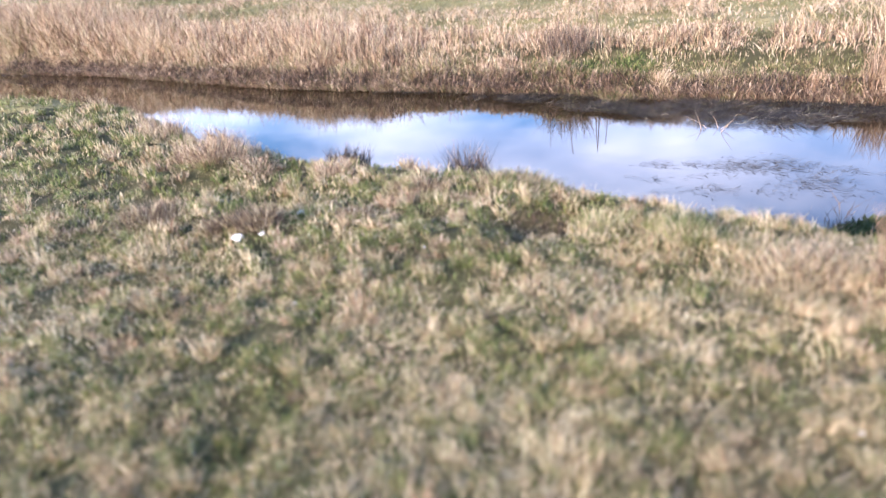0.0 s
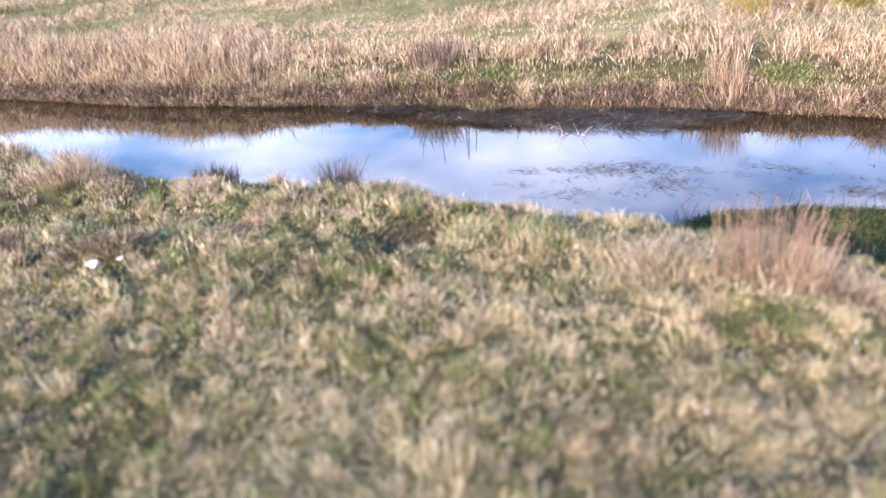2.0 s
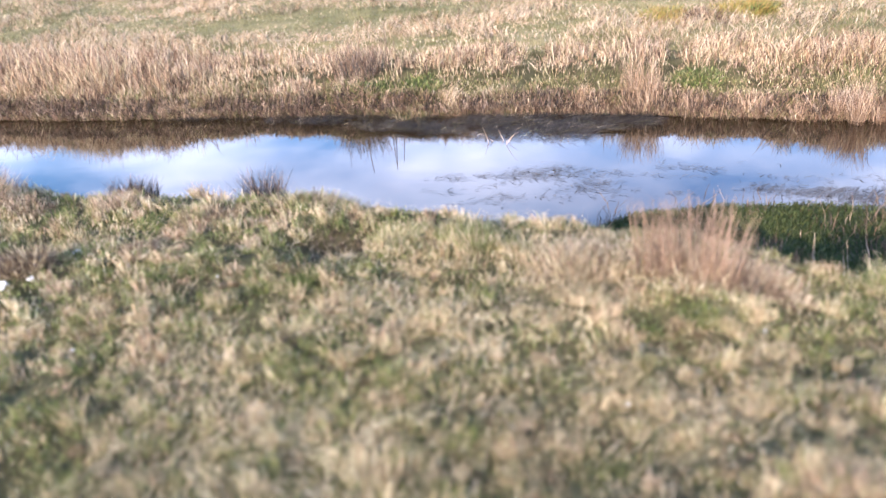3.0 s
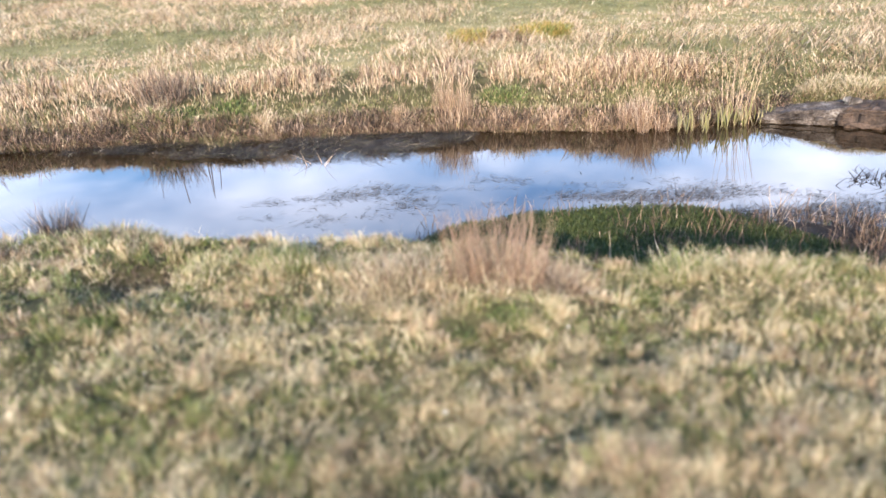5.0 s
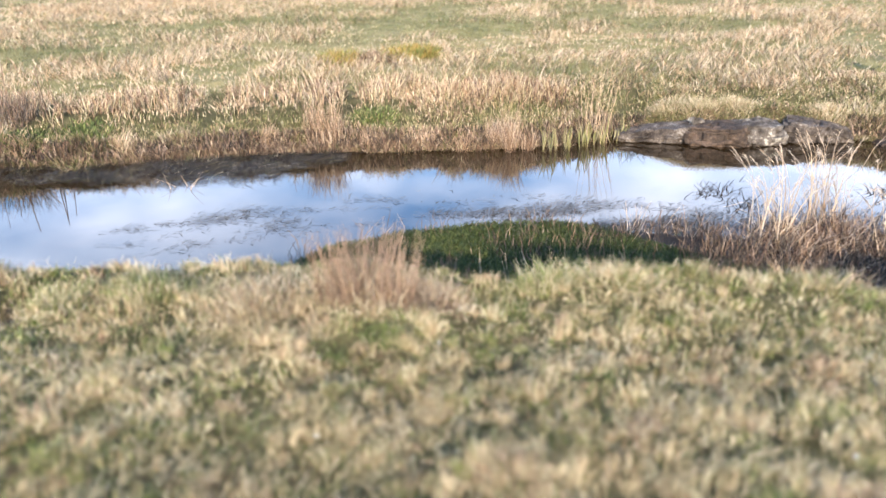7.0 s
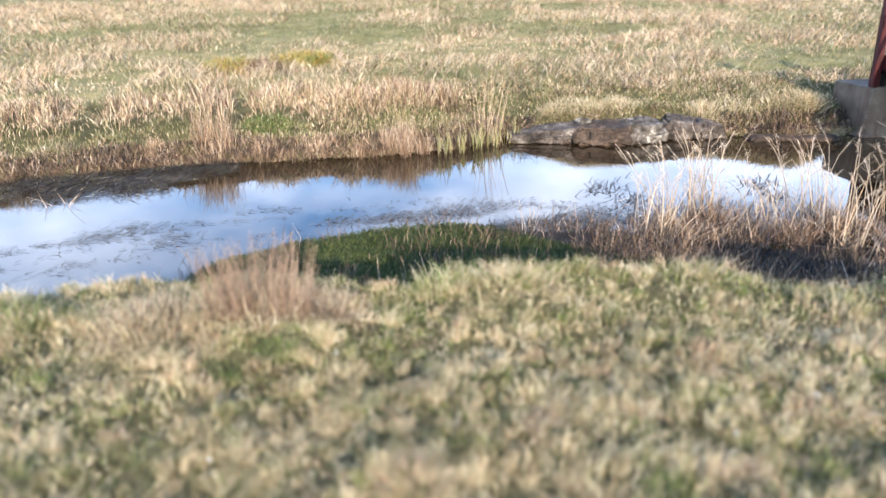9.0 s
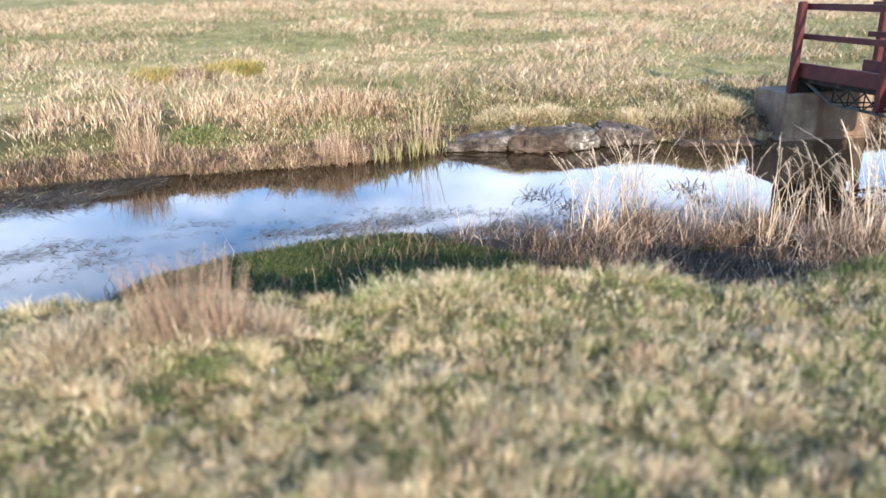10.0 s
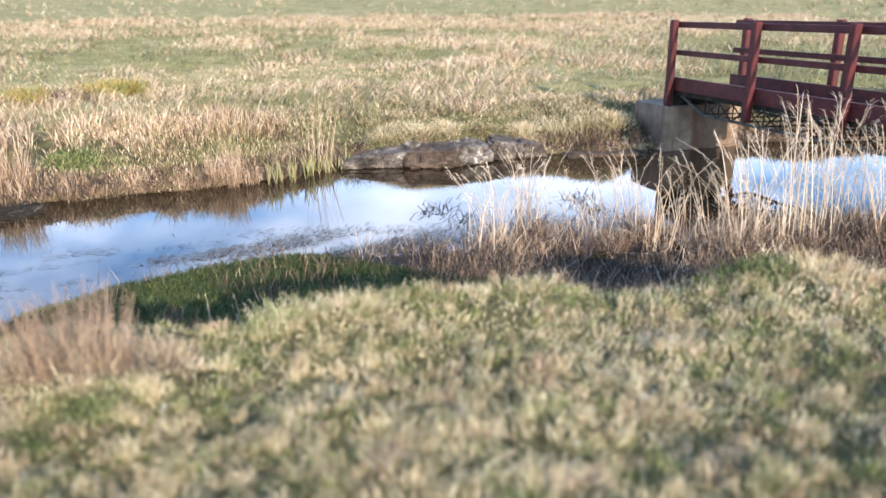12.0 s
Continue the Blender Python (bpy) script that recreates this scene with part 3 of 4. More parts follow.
def build_far_bank():
    line = np.array(FAR[1:-2], float)
    runs = np.hypot(*np.diff(line, axis=0).T)
    count = 24000
    at = np.random.rand(count) * runs.sum()
    k = np.clip(np.searchsorted(np.cumsum(runs), at), 0, len(runs) - 1)
    along = (at - np.r_[0, np.cumsum(runs)][k]) / runs[k]
    ahead = np.diff(line, axis=0)[k] / runs[k][:, None]
    pick = np.random.rand(count)
    off = np.where(pick < 0.3, 0.4, np.where(pick < 0.55, 0.9, 2.9)) * np.random.rand(count) - 0.08
    spot = line[k] + ahead * (along * runs[k])[:, None] + np.stack([-ahead[:, 1], ahead[:, 0]], -1) * off[:, None]
    more_x, more_y = np.random.uniform(6.5, 13, 9000), np.random.uniform(2.4, 9.5, 9000)
    inside = (sample(g_far, more_x, more_y) > 0.2) & (sample(g_far, more_x, more_y) < 2.4)
    x, y = np.r_[spot[:, 0], more_x[inside]], np.r_[spot[:, 1], more_y[inside]]
    home = rough_noise(x, y, 0.45, 111)
    x, y, toward = clustered(x, y, 8, 0.05)
    home = np.repeat(home, 8)
    far = sample(g_far, x, y)
    keep = far > -0.1
    x, y, toward, far, home = x[keep], y[keep], toward[keep], far[keep], home[keep]
    n = len(x)
    patch = rough_noise(x, y, 1.7, 101)
    right, left = step(8.3, 9.3, x), step(3.0, 0.5, x)
    edge, front = step(0.4, 0.1, far), step(0.1, 0.3, far) * step(1.25, 0.7, far) * (1 - left)
    back = step(0.75, 1.3, far) * step(3.2, 2.0, far) * (1 - 0.75 * right)
    back = np.clip(back + 0.6 * left * step(0.1, 0.5, far), 0, 1)
    stand = step(1.0, -2.5, x) * step(0.35, 0.8, far) * step(3.2, 2.2, far)
    lush = np.clip(0.25 + 1.6 * (patch - 0.45) + 0.75 * front - 0.4 * back + 0.10 * right - 0.5 * step(11.8, 12.6, x) * step(2.6, 1.6, y), 0.05, 1)
    rust = step(0.52, 0.68, rough_noise(x, y, 0.6, 121)) * (1 - 0.8 * right)
    edge = edge * (1 - 0.7 * right * step(12.4, 11.8, x))
    slots = choose(np.stack([1.5 * lush * (1 - 0.5 * rust), 0.16 + 0.12 * back, 0.18 * (1 - 0.4 * right) + 1.1 * edge + 0.35 * rust, 0.15 + 0.45 * back, 0.05 + 0.7 * edge + 0.26 * back + 0.5 * rust], 1))
    tall = 0.05 + 0.08 * np.random.rand(n) + 0.13 * edge * np.random.rand(n) - 0.03 * front + (0.04 + 0.30 * np.random.rand(n)) * back * step(0.40, 0.62, home) + (0.12 + 0.30 * np.random.rand(n) + 0.4 * step(-5, -9, x)) * stand + 0.10 * right * np.clip(home - 0.45, 0, 1)
    tall = tall * np.where(slots == 0, 0.95, 1.0) * (1 - 0.15 * right)
    lean = np.clip(0.12 + 0.6 * np.random.rand(n) ** 1.3 + 0.25 * edge + 0.2 * right, 0, 0.96)
    toward = np.where(np.random.rand(n) < 0.75 * edge, -2.2 + 1.1 * np.random.randn(n), toward)
    mesh = blades("far_bank_grass", np.stack([x, y, np.maximum(height(x, y), 0.02) - 0.01], -1), tall, 0.006 + 0.0004 * np.hypot(x, y), lean, toward, [OLIVE, STRAW, BROWN, TAN, RUSSET], slots)
    tagged(new("far_bank_grass", mesh), "tall dry tan grass with green patches along the bank", "grass", kind="stuff")


def build_fringe():
    """Dead blades hanging from the lip of the far bank down to the water."""
    line = np.array(FAR[2:-2], float)
    runs = np.hypot(*np.diff(line, axis=0).T)
    count = 34000
    at = np.random.rand(count) * runs.sum()
    k = np.clip(np.searchsorted(np.cumsum(runs), at), 0, len(runs) - 1)
    ahead = np.diff(line, axis=0)[k] / runs[k][:, None]
    spot = line[k] + ahead * (at - np.r_[0, np.cumsum(runs)][k])[:, None] + np.stack([-ahead[:, 1], ahead[:, 0]], -1) * np.random.uniform(0.0, 0.22, (count, 1))
    x, y = spot.T
    clump = rough_noise(x, y, 0.28, 181)
    keep = (clump > 0.30) & ((np.hypot(x - 9.15, y - 5.1) > 1.0)) & (np.hypot(x - 10.1, y - 4.2) > 0.5)
    x, y, clump, ahead = x[keep], y[keep], clump[keep], ahead[keep]
    toward = np.arctan2(-ahead[:, 0], ahead[:, 1]) + 0.5 * np.random.randn(len(x))
    z = np.maximum(height(x, y), 0.03)
    lift = np.minimum(z + 0.05, 0.24)
    # near-black blades put the lip's shade into the fringe's colour
    mesh = blades("bank_fringe", np.stack([x, y, lift], -1), 0.08 + 0.22 * np.random.rand(len(x)) * clump * 1.5, 0.007, 0.35 + 0.5 * np.random.rand(len(x)), toward, [RUSSET, BROWN, TAN, SILT_SHADE], choose(np.tile([0.22, 0.42, 0.04, 0.32], (len(x), 1))), fall=1.0)
    tagged(new("bank_fringe", mesh), "rust-brown dead grass hanging over the bank's lip, darkened as its shade", "dead grass", kind="stuff")


def build_field():
    """Meadow: pale tussocks a stride wide with shorter greener sward between them."""
    x, y = polar(48000, 9, 50, -48, 106)
    away_x, away_y = polar(8000, 46, 150, -48, 106)
    x, y = np.r_[x, away_x], np.r_[y, away_y]
    comb = np.repeat(9 * rough_noise(x, y, 2.0, 133) + 0.8 * np.random.randn(len(x)), 6)
    x, y, toward = clustered(x, y, 6, 0.10)
    keep = sample(g_far, x, y) > 1.3
    x, y, toward, comb = x[keep], y[keep], toward[keep], comb[keep]
    r, n = np.hypot(x, y), len(x)
    clump = rough_noise(x + 0.5 * (rough_noise(x, y, 0.7, 135) - 0.5), y, 1.5, 141, 2)
    patch, broad = rough_noise(x, y, 4.0, 131), rough_noise(x, y, 11.0, 171)
    rise = step(0.47, 0.60, clump + 0.4 * (patch - 0.5))
    dry = np.clip(0.37 + 0.52 * rise + 1.5 * (patch - 0.5) + 2.4 * (broad - 0.5), 0.04, 0.95)
    rust = step(0.56, 0.7, rough_noise(x, y, 2.6, 137))
    slots = choose(np.stack([1 - dry, dry * 0.6, 0.04 + 0.09 * rise, dry * (0.26 + 0.6 * rust), dry * 0.06], 1))
    tall = (0.045 + 0.04 * np.random.rand(n) + 0.27 * rise * (0.35 + 0.65 * np.random.rand(n))) * (1 + 0.012 * r)
    lean = np.clip(0.2 + 0.5 * np.random.rand(n) + 0.22 * rise, 0, 0.95)
    way = np.where(np.random.rand(n) < 0.6 * rise, comb + 0.6 * np.random.randn(n), toward)
    mesh = blades("meadow_grass", np.stack([x, y, height(x, y) - 0.02], -1), tall, 0.004 + 0.0008 * r, lean, way, [SWARD, HAY, BROWN, TAN, STRAW], slots)
    tagged(new("meadow_grass", mesh), "pale tussocky meadow grass with green patches", "grass", kind="stuff")


def build_mud_mat():
    """Flattened dead stems on mud along the far margin."""
    x, y = np.random.uniform(-1.5, 6, 150000), np.random.uniform(6.3, 12, 150000)
    far = sample(g_far, x, y)
    reach = np.interp(x, [-1.5, 0.2, 1.2, 2.2, 3.0, 3.7, 4.6, 5.0, 5.5], [0.1, 0.4, 0.75, 1.1, 1.25, 1.2, 0.75, 0.35, 0.05]) + 0.35 * (rough_noise(x, y, 0.4, 151) - 0.5)
    keep = (far < 0.06) & (far > -reach) & (np.random.rand(len(x)) < step(0.25, 0.6, rough_noise(x, y, 0.3, 155)) * 0.75 + 0.05)
    x, y = x[keep], y[keep]
    slots = choose(np.tile([0.78, 0.13, 0.03, 0.06], (len(x), 1)))
    mesh = blades("mud_litter", np.stack([x, y, 0.003 + 0.03 * np.random.rand(len(x)) ** 2], -1), 0.08 + 0.2 * np.random.rand(len(x)), 0.006, 0.95 + 0.045 * np.random.rand(len(x)), -0.6 + 1.1 * np.random.randn(len(x)), [SILT_SHADE, WEED, STRAW, OLIVE], slots)
    tagged(new("mud_litter", mesh), "grey-brown flattened dead stems matted on wet mud", "litter", kind="stuff")


def build_weed():
    """Floating narrow leaves along the shelf."""
    x, y = np.random.uniform(1.2, 8.2, 240000), np.random.uniform(2.0, 8, 240000)
    near = sample(g_near, x, y)
    clump = rough_noise((0.82 * x - 0.57 * y) / 2.4, 0.57 * x + 0.82 * y, 0.32, 161)
    a = step(3.9, 5.0, x) * step(-1.1, -0.2, near) * step(0.30, 0.55, clump)
    spine = np.abs(y - np.interp(x, [1.4, 1.9, 2.6, 3.3, 4.0, 4.8], [6.35, 6.5, 6.4, 6.2, 5.7, 5.2]))
    b = step(0.8, 0.1, spine) * step(1.3, 2.0, x) * step(5.2, 4.2, x) * step(0.45, 0.7, clump)
    keep = (near < 0.02) & (np.random.rand(len(x)) < np.clip(0.5 * a + 0.3 * b, 0, 1))
    x, y = x[keep], y[keep]
    mesh = blades("water_weed", np.stack([x, y, np.full(len(x), 0.003)], -1), 0.04 + 0.08 * np.random.rand(len(x)), 0.010, 0.988, -0.5 + 0.6 * np.random.randn(len(x)), [WEED], np.zeros(len(x), int))
    tagged(new("water_weed", mesh), "dark narrow weed leaves floating on the water", "water weed", kind="stuff")


def build_shelf_litter():
    """Heaped dead leaves and broken stems on the wet end of the shelf."""
    x, y = np.random.uniform(4.3, 10.0, 150000), np.random.uniform(-3, 3.9, 150000)
    near, crest = sample(g_near, x, y), sample(g_crest, x, y)
    heap = rough_noise(x, y, 0.5, 191)
    keep = (near > -0.12) & (crest < -0.2) & (heap + 0.25 * np.random.rand(len(x)) > 0.60) & (np.random.rand(len(x)) < step(5.3, 6.0, x + 0.9 * step(-1.0, -0.4, crest)))
    x, y, heap = x[keep], y[keep], heap[keep]
    n = len(x)
    mesh = blades("shelf_litter", np.stack([x, y, np.maximum(height(x, y), 0) - 0.005], -1), (0.06 + 0.26 * np.random.rand(n) ** 2) * (0.3 + heap), 0.0065, 0.2 + 0.78 * np.random.rand(n), np.random.rand(n) * 6.283, [RUSSET, BROWN, TAN, SILT_SHADE, REED], choose(np.tile([0.30, 0.36, 0.09, 0.21, 0.04], (n, 1))))
    tagged(new("shelf_litter", mesh), "russet and brown heap of dead leaves and broken stems", "litter", kind="stuff")


build_near_turf()
build_shelf()
build_shelf_litter()
build_far_bank()
build_fringe()
build_field()
build_mud_mat()
build_weed()


# ---- tufts, rushes and reeds ----
def tuft(name, x, y, r, count, tall, wide, lean, mats, label, category, group="", z=None, flat=1.0, toward=None):
    """A clump of blades springing from one stool."""
    z = float(height(x, y)) if z is None else z
    base = thing(name, x, y, z, label, category, group)
    if math.hypot(x, y) < 6:
        count, wide = int(1.3 * count), 0.72 * wide
    a, off = np.random.rand(count) * 6.283, np.sqrt(np.random.rand(count)) * r
    px, py = np.cos(a) * off, np.sin(a) * off * flat
    gz = height(px + x, py + y) - z if z > 0.05 else np.zeros(count)
    way = a + 1.1 * np.random.randn(count) if toward is None else toward + 0.8 * np.random.randn(count)
    size = tall * (0.45 + 0.55 * np.random.rand(count))
    bend = np.clip(lean * (0.3 + 0.9 * off / r) * (0.5 + 0.8 * np.random.rand(count)), 0.03, 0.97)
    part("foliage", blades("foliage", np.stack([px, py, gz - 0.01], -1), size, wide, bend, way, mats, np.random.randint(0, len(mats), count)), base)
    return base


def reed_clump(x, y, r, count, tall, group):
    """Dead reeds with nodding feathery plumes, standing in shallow water."""
    base = thing("reed_clump", x, y, 0.0, "bleached dead reeds with feathery plumes standing in shallow water", "reeds", group)
    kinds = []
    for k in range(8):
        size = tall * (0.62 + 0.52 * random.random())
        lean = 0.04 + 0.34 * random.random() + (0.3 + 0.5 * random.random() if k > 6 else 0.0)
        path = stalk_paths([0.0], [0.0], [-0.08], [size], [lean], [0.0], 7, random.uniform(0.1, 0.35))
        thick = (1.0, 0.8, 0.65, 0.9, 1.5, 0.7, 1.1, 0.8)[k]
        stalk = stems("stalk", path, np.linspace(0.0052, 0.0018, 7)[None] * thick, (REED, REED, TAN, REED)[k % 4])
        n = 22
        tips = np.repeat(path[:, -1], n, 0) - np.repeat(path[:, -1] - path[:, -2], n, 0) * np.linspace(0, 1.0, n)[:, None]
        plume = blades("plume", tips, 0.03 + 0.06 * np.random.rand(n), 0.004, 0.75 + 0.2 * np.random.rand(n), 0.6 * np.random.randn(n), [REED], np.zeros(n, int))
        leaf = [blades("leaf", path[0, p][None], 0.12 + 0.2 * random.random(), 0.007, 0.55 + 0.42 * random.random(), random.random() * 6.283, [(REED, STRAW, TAN)[p % 3]], [0], fall=random.uniform(0, 0.5)) for p in (1, 3)]
        kinds.append((stalk, plume, leaf))
    for k in range(count):
        stalk, plume, leaf = kinds[k % 8]
        a, off = random.random() * 6.283, math.sqrt(random.random()) * r
        ob = part("stalk", stalk, base)
        ob.location, ob.rotation_euler = (math.cos(a) * off, math.sin(a) * off, random.uniform(-0.12, 0.0)), (0, 0, 2.3 + random.gauss(0, 1.5))
        part("plume", plume, ob)
        for mesh in leaf:
            part("leaf", mesh, ob)
    m = 8 * count
    a, off = np.random.rand(m) * 6.283, np.sqrt(np.random.rand(m)) * r * 1.25
    part("foliage", blades("foliage", np.stack([np.cos(a) * off, np.sin(a) * off, np.full(m, -0.01)], -1), 0.1 + 0.36 * np.random.rand(m) ** 1.5, 0.006, 0.3 + 0.67 * np.random.rand(m), np.random.rand(m) * 6.283, [RUSSET, BROWN, BROWN, SILT_SHADE, TAN], np.random.randint(0, 5, m)), base, "matted fallen leaves and broken stems")
    return base


def stem_clump(name, x, y, r, count, tall, radius, mat, label, category, lean=0.12, flat=1.0, turn=0.0, z=None, group=""):
    """Separate upright stems from one stool, six shapes in turn."""
    z = float(height(x, y)) if z is None else z
    base = thing(name, x, y, z, label, category, group)
    kinds = []
    for k in range(min(6, count)):
        path = stalk_paths([0.0], [0.0], [-0.02], [tall * (0.55 + 0.45 * random.random())], [lean * random.uniform(0.3, 1.7)], [0.0], 5)
        kinds.append(stems("stem", path, np.linspace(radius, radius * 0.45, 5)[None] * random.uniform(0.8, 1.25), mat))
    for k in range(count):
        a, off = random.random() * 6.283, math.sqrt(random.random()) * r
        u, v = math.cos(a) * off, math.sin(a) * off * flat
        px, py = u * math.cos(turn) - v * math.sin(turn), u * math.sin(turn) + v * math.cos(turn)
        gz = float(height(px + x, py + y)) - z if z > 0.05 else 0.0
        ob = part("stem", kinds[k % len(kinds)], base)
        ob.location, ob.rotation_euler = (px, py, gz), (0, 0, math.atan2(py, px) + random.gauss(0, 1.0))
    return base


# near bank
rush = stem_clump("rush_clump", 1.86, 2.55, 0.23, 230, 0.42, 0.0016, RUSH, "clump of upright russet dead rush stems on the bank", "rushes", 0.15, flat=0.55, turn=-0.64)
a = np.random.rand(500) * 6.283
u, v = np.cos(a) * np.sqrt(np.random.rand(500)) * 0.24, np.sin(a) * 0.15 * np.random.rand(500)
px, py = u * 0.8 + v * 0.6, -u * 0.6 + v * 0.8
part("foliage", blades("foliage", np.stack([px, py, height(px + 1.87, py + 2.55) - rush.location.z - 0.01], -1), 0.08 + 0.2 * np.random.rand(500), 0.004, 0.2 + 0.75 * np.random.rand(500), np.random.rand(500) * 6.283, [RUSH, BROWN, SILT_SHADE, STRAW], np.random.randint(0, 4, 500)), rush, "tangled dead leaves at the foot of the rushes")
tuft("grass_mound", 1.48, 2.88, 0.24, 900, 0.20, 0.004, 0.75, [STRAW, BROWN, TAN], "mound of bleached straw-coloured dead grass", "grass tuft", "bank tufts")
tuft("grass_mound", 2.16, 2.42, 0.17, 600, 0.18, 0.004, 0.8, [STRAW, RUSSET, TAN], "mound of bleached straw-coloured dead grass", "grass tuft", "bank tufts")
tuft("grass_mound", 3.0, 1.93, 0.26, 1000, 0.14, 0.005, 0.8, [STRAW, STRAW, GREEN, TAN], "mound of bleached straw-coloured dead grass", "grass tuft", "bank tufts")
tuft("grass_mound", 0.36, 4.75, 0.35, 1300, 0.15, 0.005, 0.7, [STRAW, GREEN, BROWN], "low mound of olive and straw grass", "grass tuft", "bank tufts")
tuft("grass_mound", 1.12, 3.45, 0.2, 700, 0.16, 0.0045, 0.6, [GREEN, GREEN, STRAW], "thick green and straw grass tuft", "grass tuft", "bank tufts")
tuft("grass_mound", 0.75, 3.75, 0.16, 500, 0.15, 0.0045, 0.6, [GREEN, STRAW], "thick green and straw grass tuft", "grass tuft", "bank tufts")
tuft("grass_tuft", 2.7, 2.15, 0.14, 300, 0.2, 0.0045, 0.6, [GREEN, STRAW], "upright tuft of green and straw blades", "grass tuft", "bank tufts")
tuft("grass_tuft", 1.69, 2.2, 0.08, 200, 0.09, 0.005, 0.6, [MOSS, GREEN], "small dark green grass tuft", "grass tuft", "green tufts")
tuft("grass_tuft", 1.47, 2.2, 0.05, 110, 0.07, 0.005, 0.7, [MOSS, GREEN], "small dark green grass tuft", "grass tuft", "green tufts")
for bx, by, r, h in ((-1.5, 4.05, 0.11, 0.13), (-1.25, 3.95, 0.12, 0.14), (-2.1, 4.4, 0.2, 0.15), (-0.7, 4.1, 0.08, 0.1)):
    tuft("dead_tussock", bx, by, r, 800, h * 1.25, 0.005, 0.75, [BROWN, BROWN, BROWN, STRAW], "small grey-brown dead tussock in the turf", "grass tuft", "dead tussocks")
for bx, by, r, h, n in ((0.02, 5.9, 0.09, 0.58, 300), (-1.22, 6.95, 0.12, 0.4, 220), (-1.05, 6.8, 0.08, 0.42, 160)):
    tuft("sedge_tuft", bx, by, 0.7 * r, int(1.6 * n), 1.15 * h, 0.008, 0.35, [BROWN, SILT_SHADE, SILT_SHADE, RUSSET], "dark reddish-brown sedge tuft at the water's edge", "sedge", "sedge tufts", z=max(0.05, float(height(bx, by))))
for bx, by, r, h, n in ((-2.0, 5.6, 0.22, 0.3, 260), (-2.35, 5.9, 0.16, 0.24, 180), (-1.65, 5.35, 0.16, 0.16, 160), (-1.0, 5.2, 0.14, 0.2, 160), (-3.1, 7.3, 0.25, 0.3, 240), (-4.75, 9.75, 0.3, 0.28, 260), (-2.3, 6.9, 0.2, 0.34, 240), (0.95, 4.75, 0.12, 0.22, 140), (-0.35, 4.7, 0.2, 0.14, 200)):
    tuft("tan_tussock", bx, by, r, 3 * n, h, 0.0042, 0.6, [TAN, STRAW, RUSSET, BROWN], "upright tan and russet grass tussock on the bank", "grass tuft", "tan tussocks")
for bx, by, h in ((3.08, 3.1, 0.4), (3.24, 2.97, 0.42), (3.1, 2.75, 0.36), (3.5, 2.5, 0.34), (3.45, 2.7, 0.3), (2.9, 2.9, 0.3), (2.75, 3.0, 0.26)):
    stem_clump("dead_grass", bx, by, 0.03, 3, h, 0.0022, REED, "pale dead grass stems rising below the bank", "dead grass", 0.15, group="bank stems")
for bx, by, h in ((5.3, 3.57, 0.32), (5.22, 3.45, 0.3), (5.5, 3.1, 0.25)):
    stem_clump("dead_grass", bx, by, 0.06, 4, h, 0.003, REED, "bleached bent stems on the wet shelf", "dead grass", 0.4, z=0.03, group="shelf stems")
tuft("grass_mound", 4.75, -0.1, 0.32, 1100, 0.2, 0.006, 0.75, [STRAW, STRAW, TAN], "mound of bleached straw-coloured dead grass", "grass tuft", "bank tufts")
tuft("green_mound", 4.47, 0.33, 0.3, 1100, 0.13, 0.006, 0.6, [GREEN, MOSS], "patch of dark green grass at the bank's edge", "grass tuft", "green tufts")
tuft("grass_mound", 3.8, 1.35, 0.26, 900, 0.18, 0.005, 0.8, [STRAW, TAN, GREEN], "mound of bleached straw-coloured dead grass", "grass tuft", "bank tufts")
tuft("tan_tussock", -0.35, 5.5, 0.16, 260, 0.2, 0.006, 0.5, [TAN, STRAW, RUSSET], "upright tan and russet grass tussock on the bank", "grass tuft", "tan tussocks")
# dark tuft gives the rushes' shaded side by its colour
tuft("dead_tussock", 2.06, 2.36, 0.12, 380, 0.15, 0.0045, 0.7, [BROWN, SILT_SHADE, RUSH], "dark dead leaves put in as shade beside the rushes", "grass tuft", "dead tussocks")
tuft("straw_tuft", 1.47, 1.15, 0.10, 420, 0.13, 0.0032, 0.75, [STRAW, TAN, RUSSET], "pale pinkish tuft of dead grass in the turf", "grass tuft", "straw tufts")
tuft("dead_tussock", 1.36, 1.32, 0.10, 320, 0.05, 0.0035, 0.9, [BROWN, SILT_SHADE], "small low tuft of dark dead grass in the turf", "grass tuft", "dead tussocks")
tuft("dead_tussock", 0.42, 3.95, 0.2, 700, 0.1, 0.0045, 0.85, [BROWN, BROWN, BROWN, WEED], "dark brown hollow of dead grass in the turf", "grass tuft", "dead tussocks")

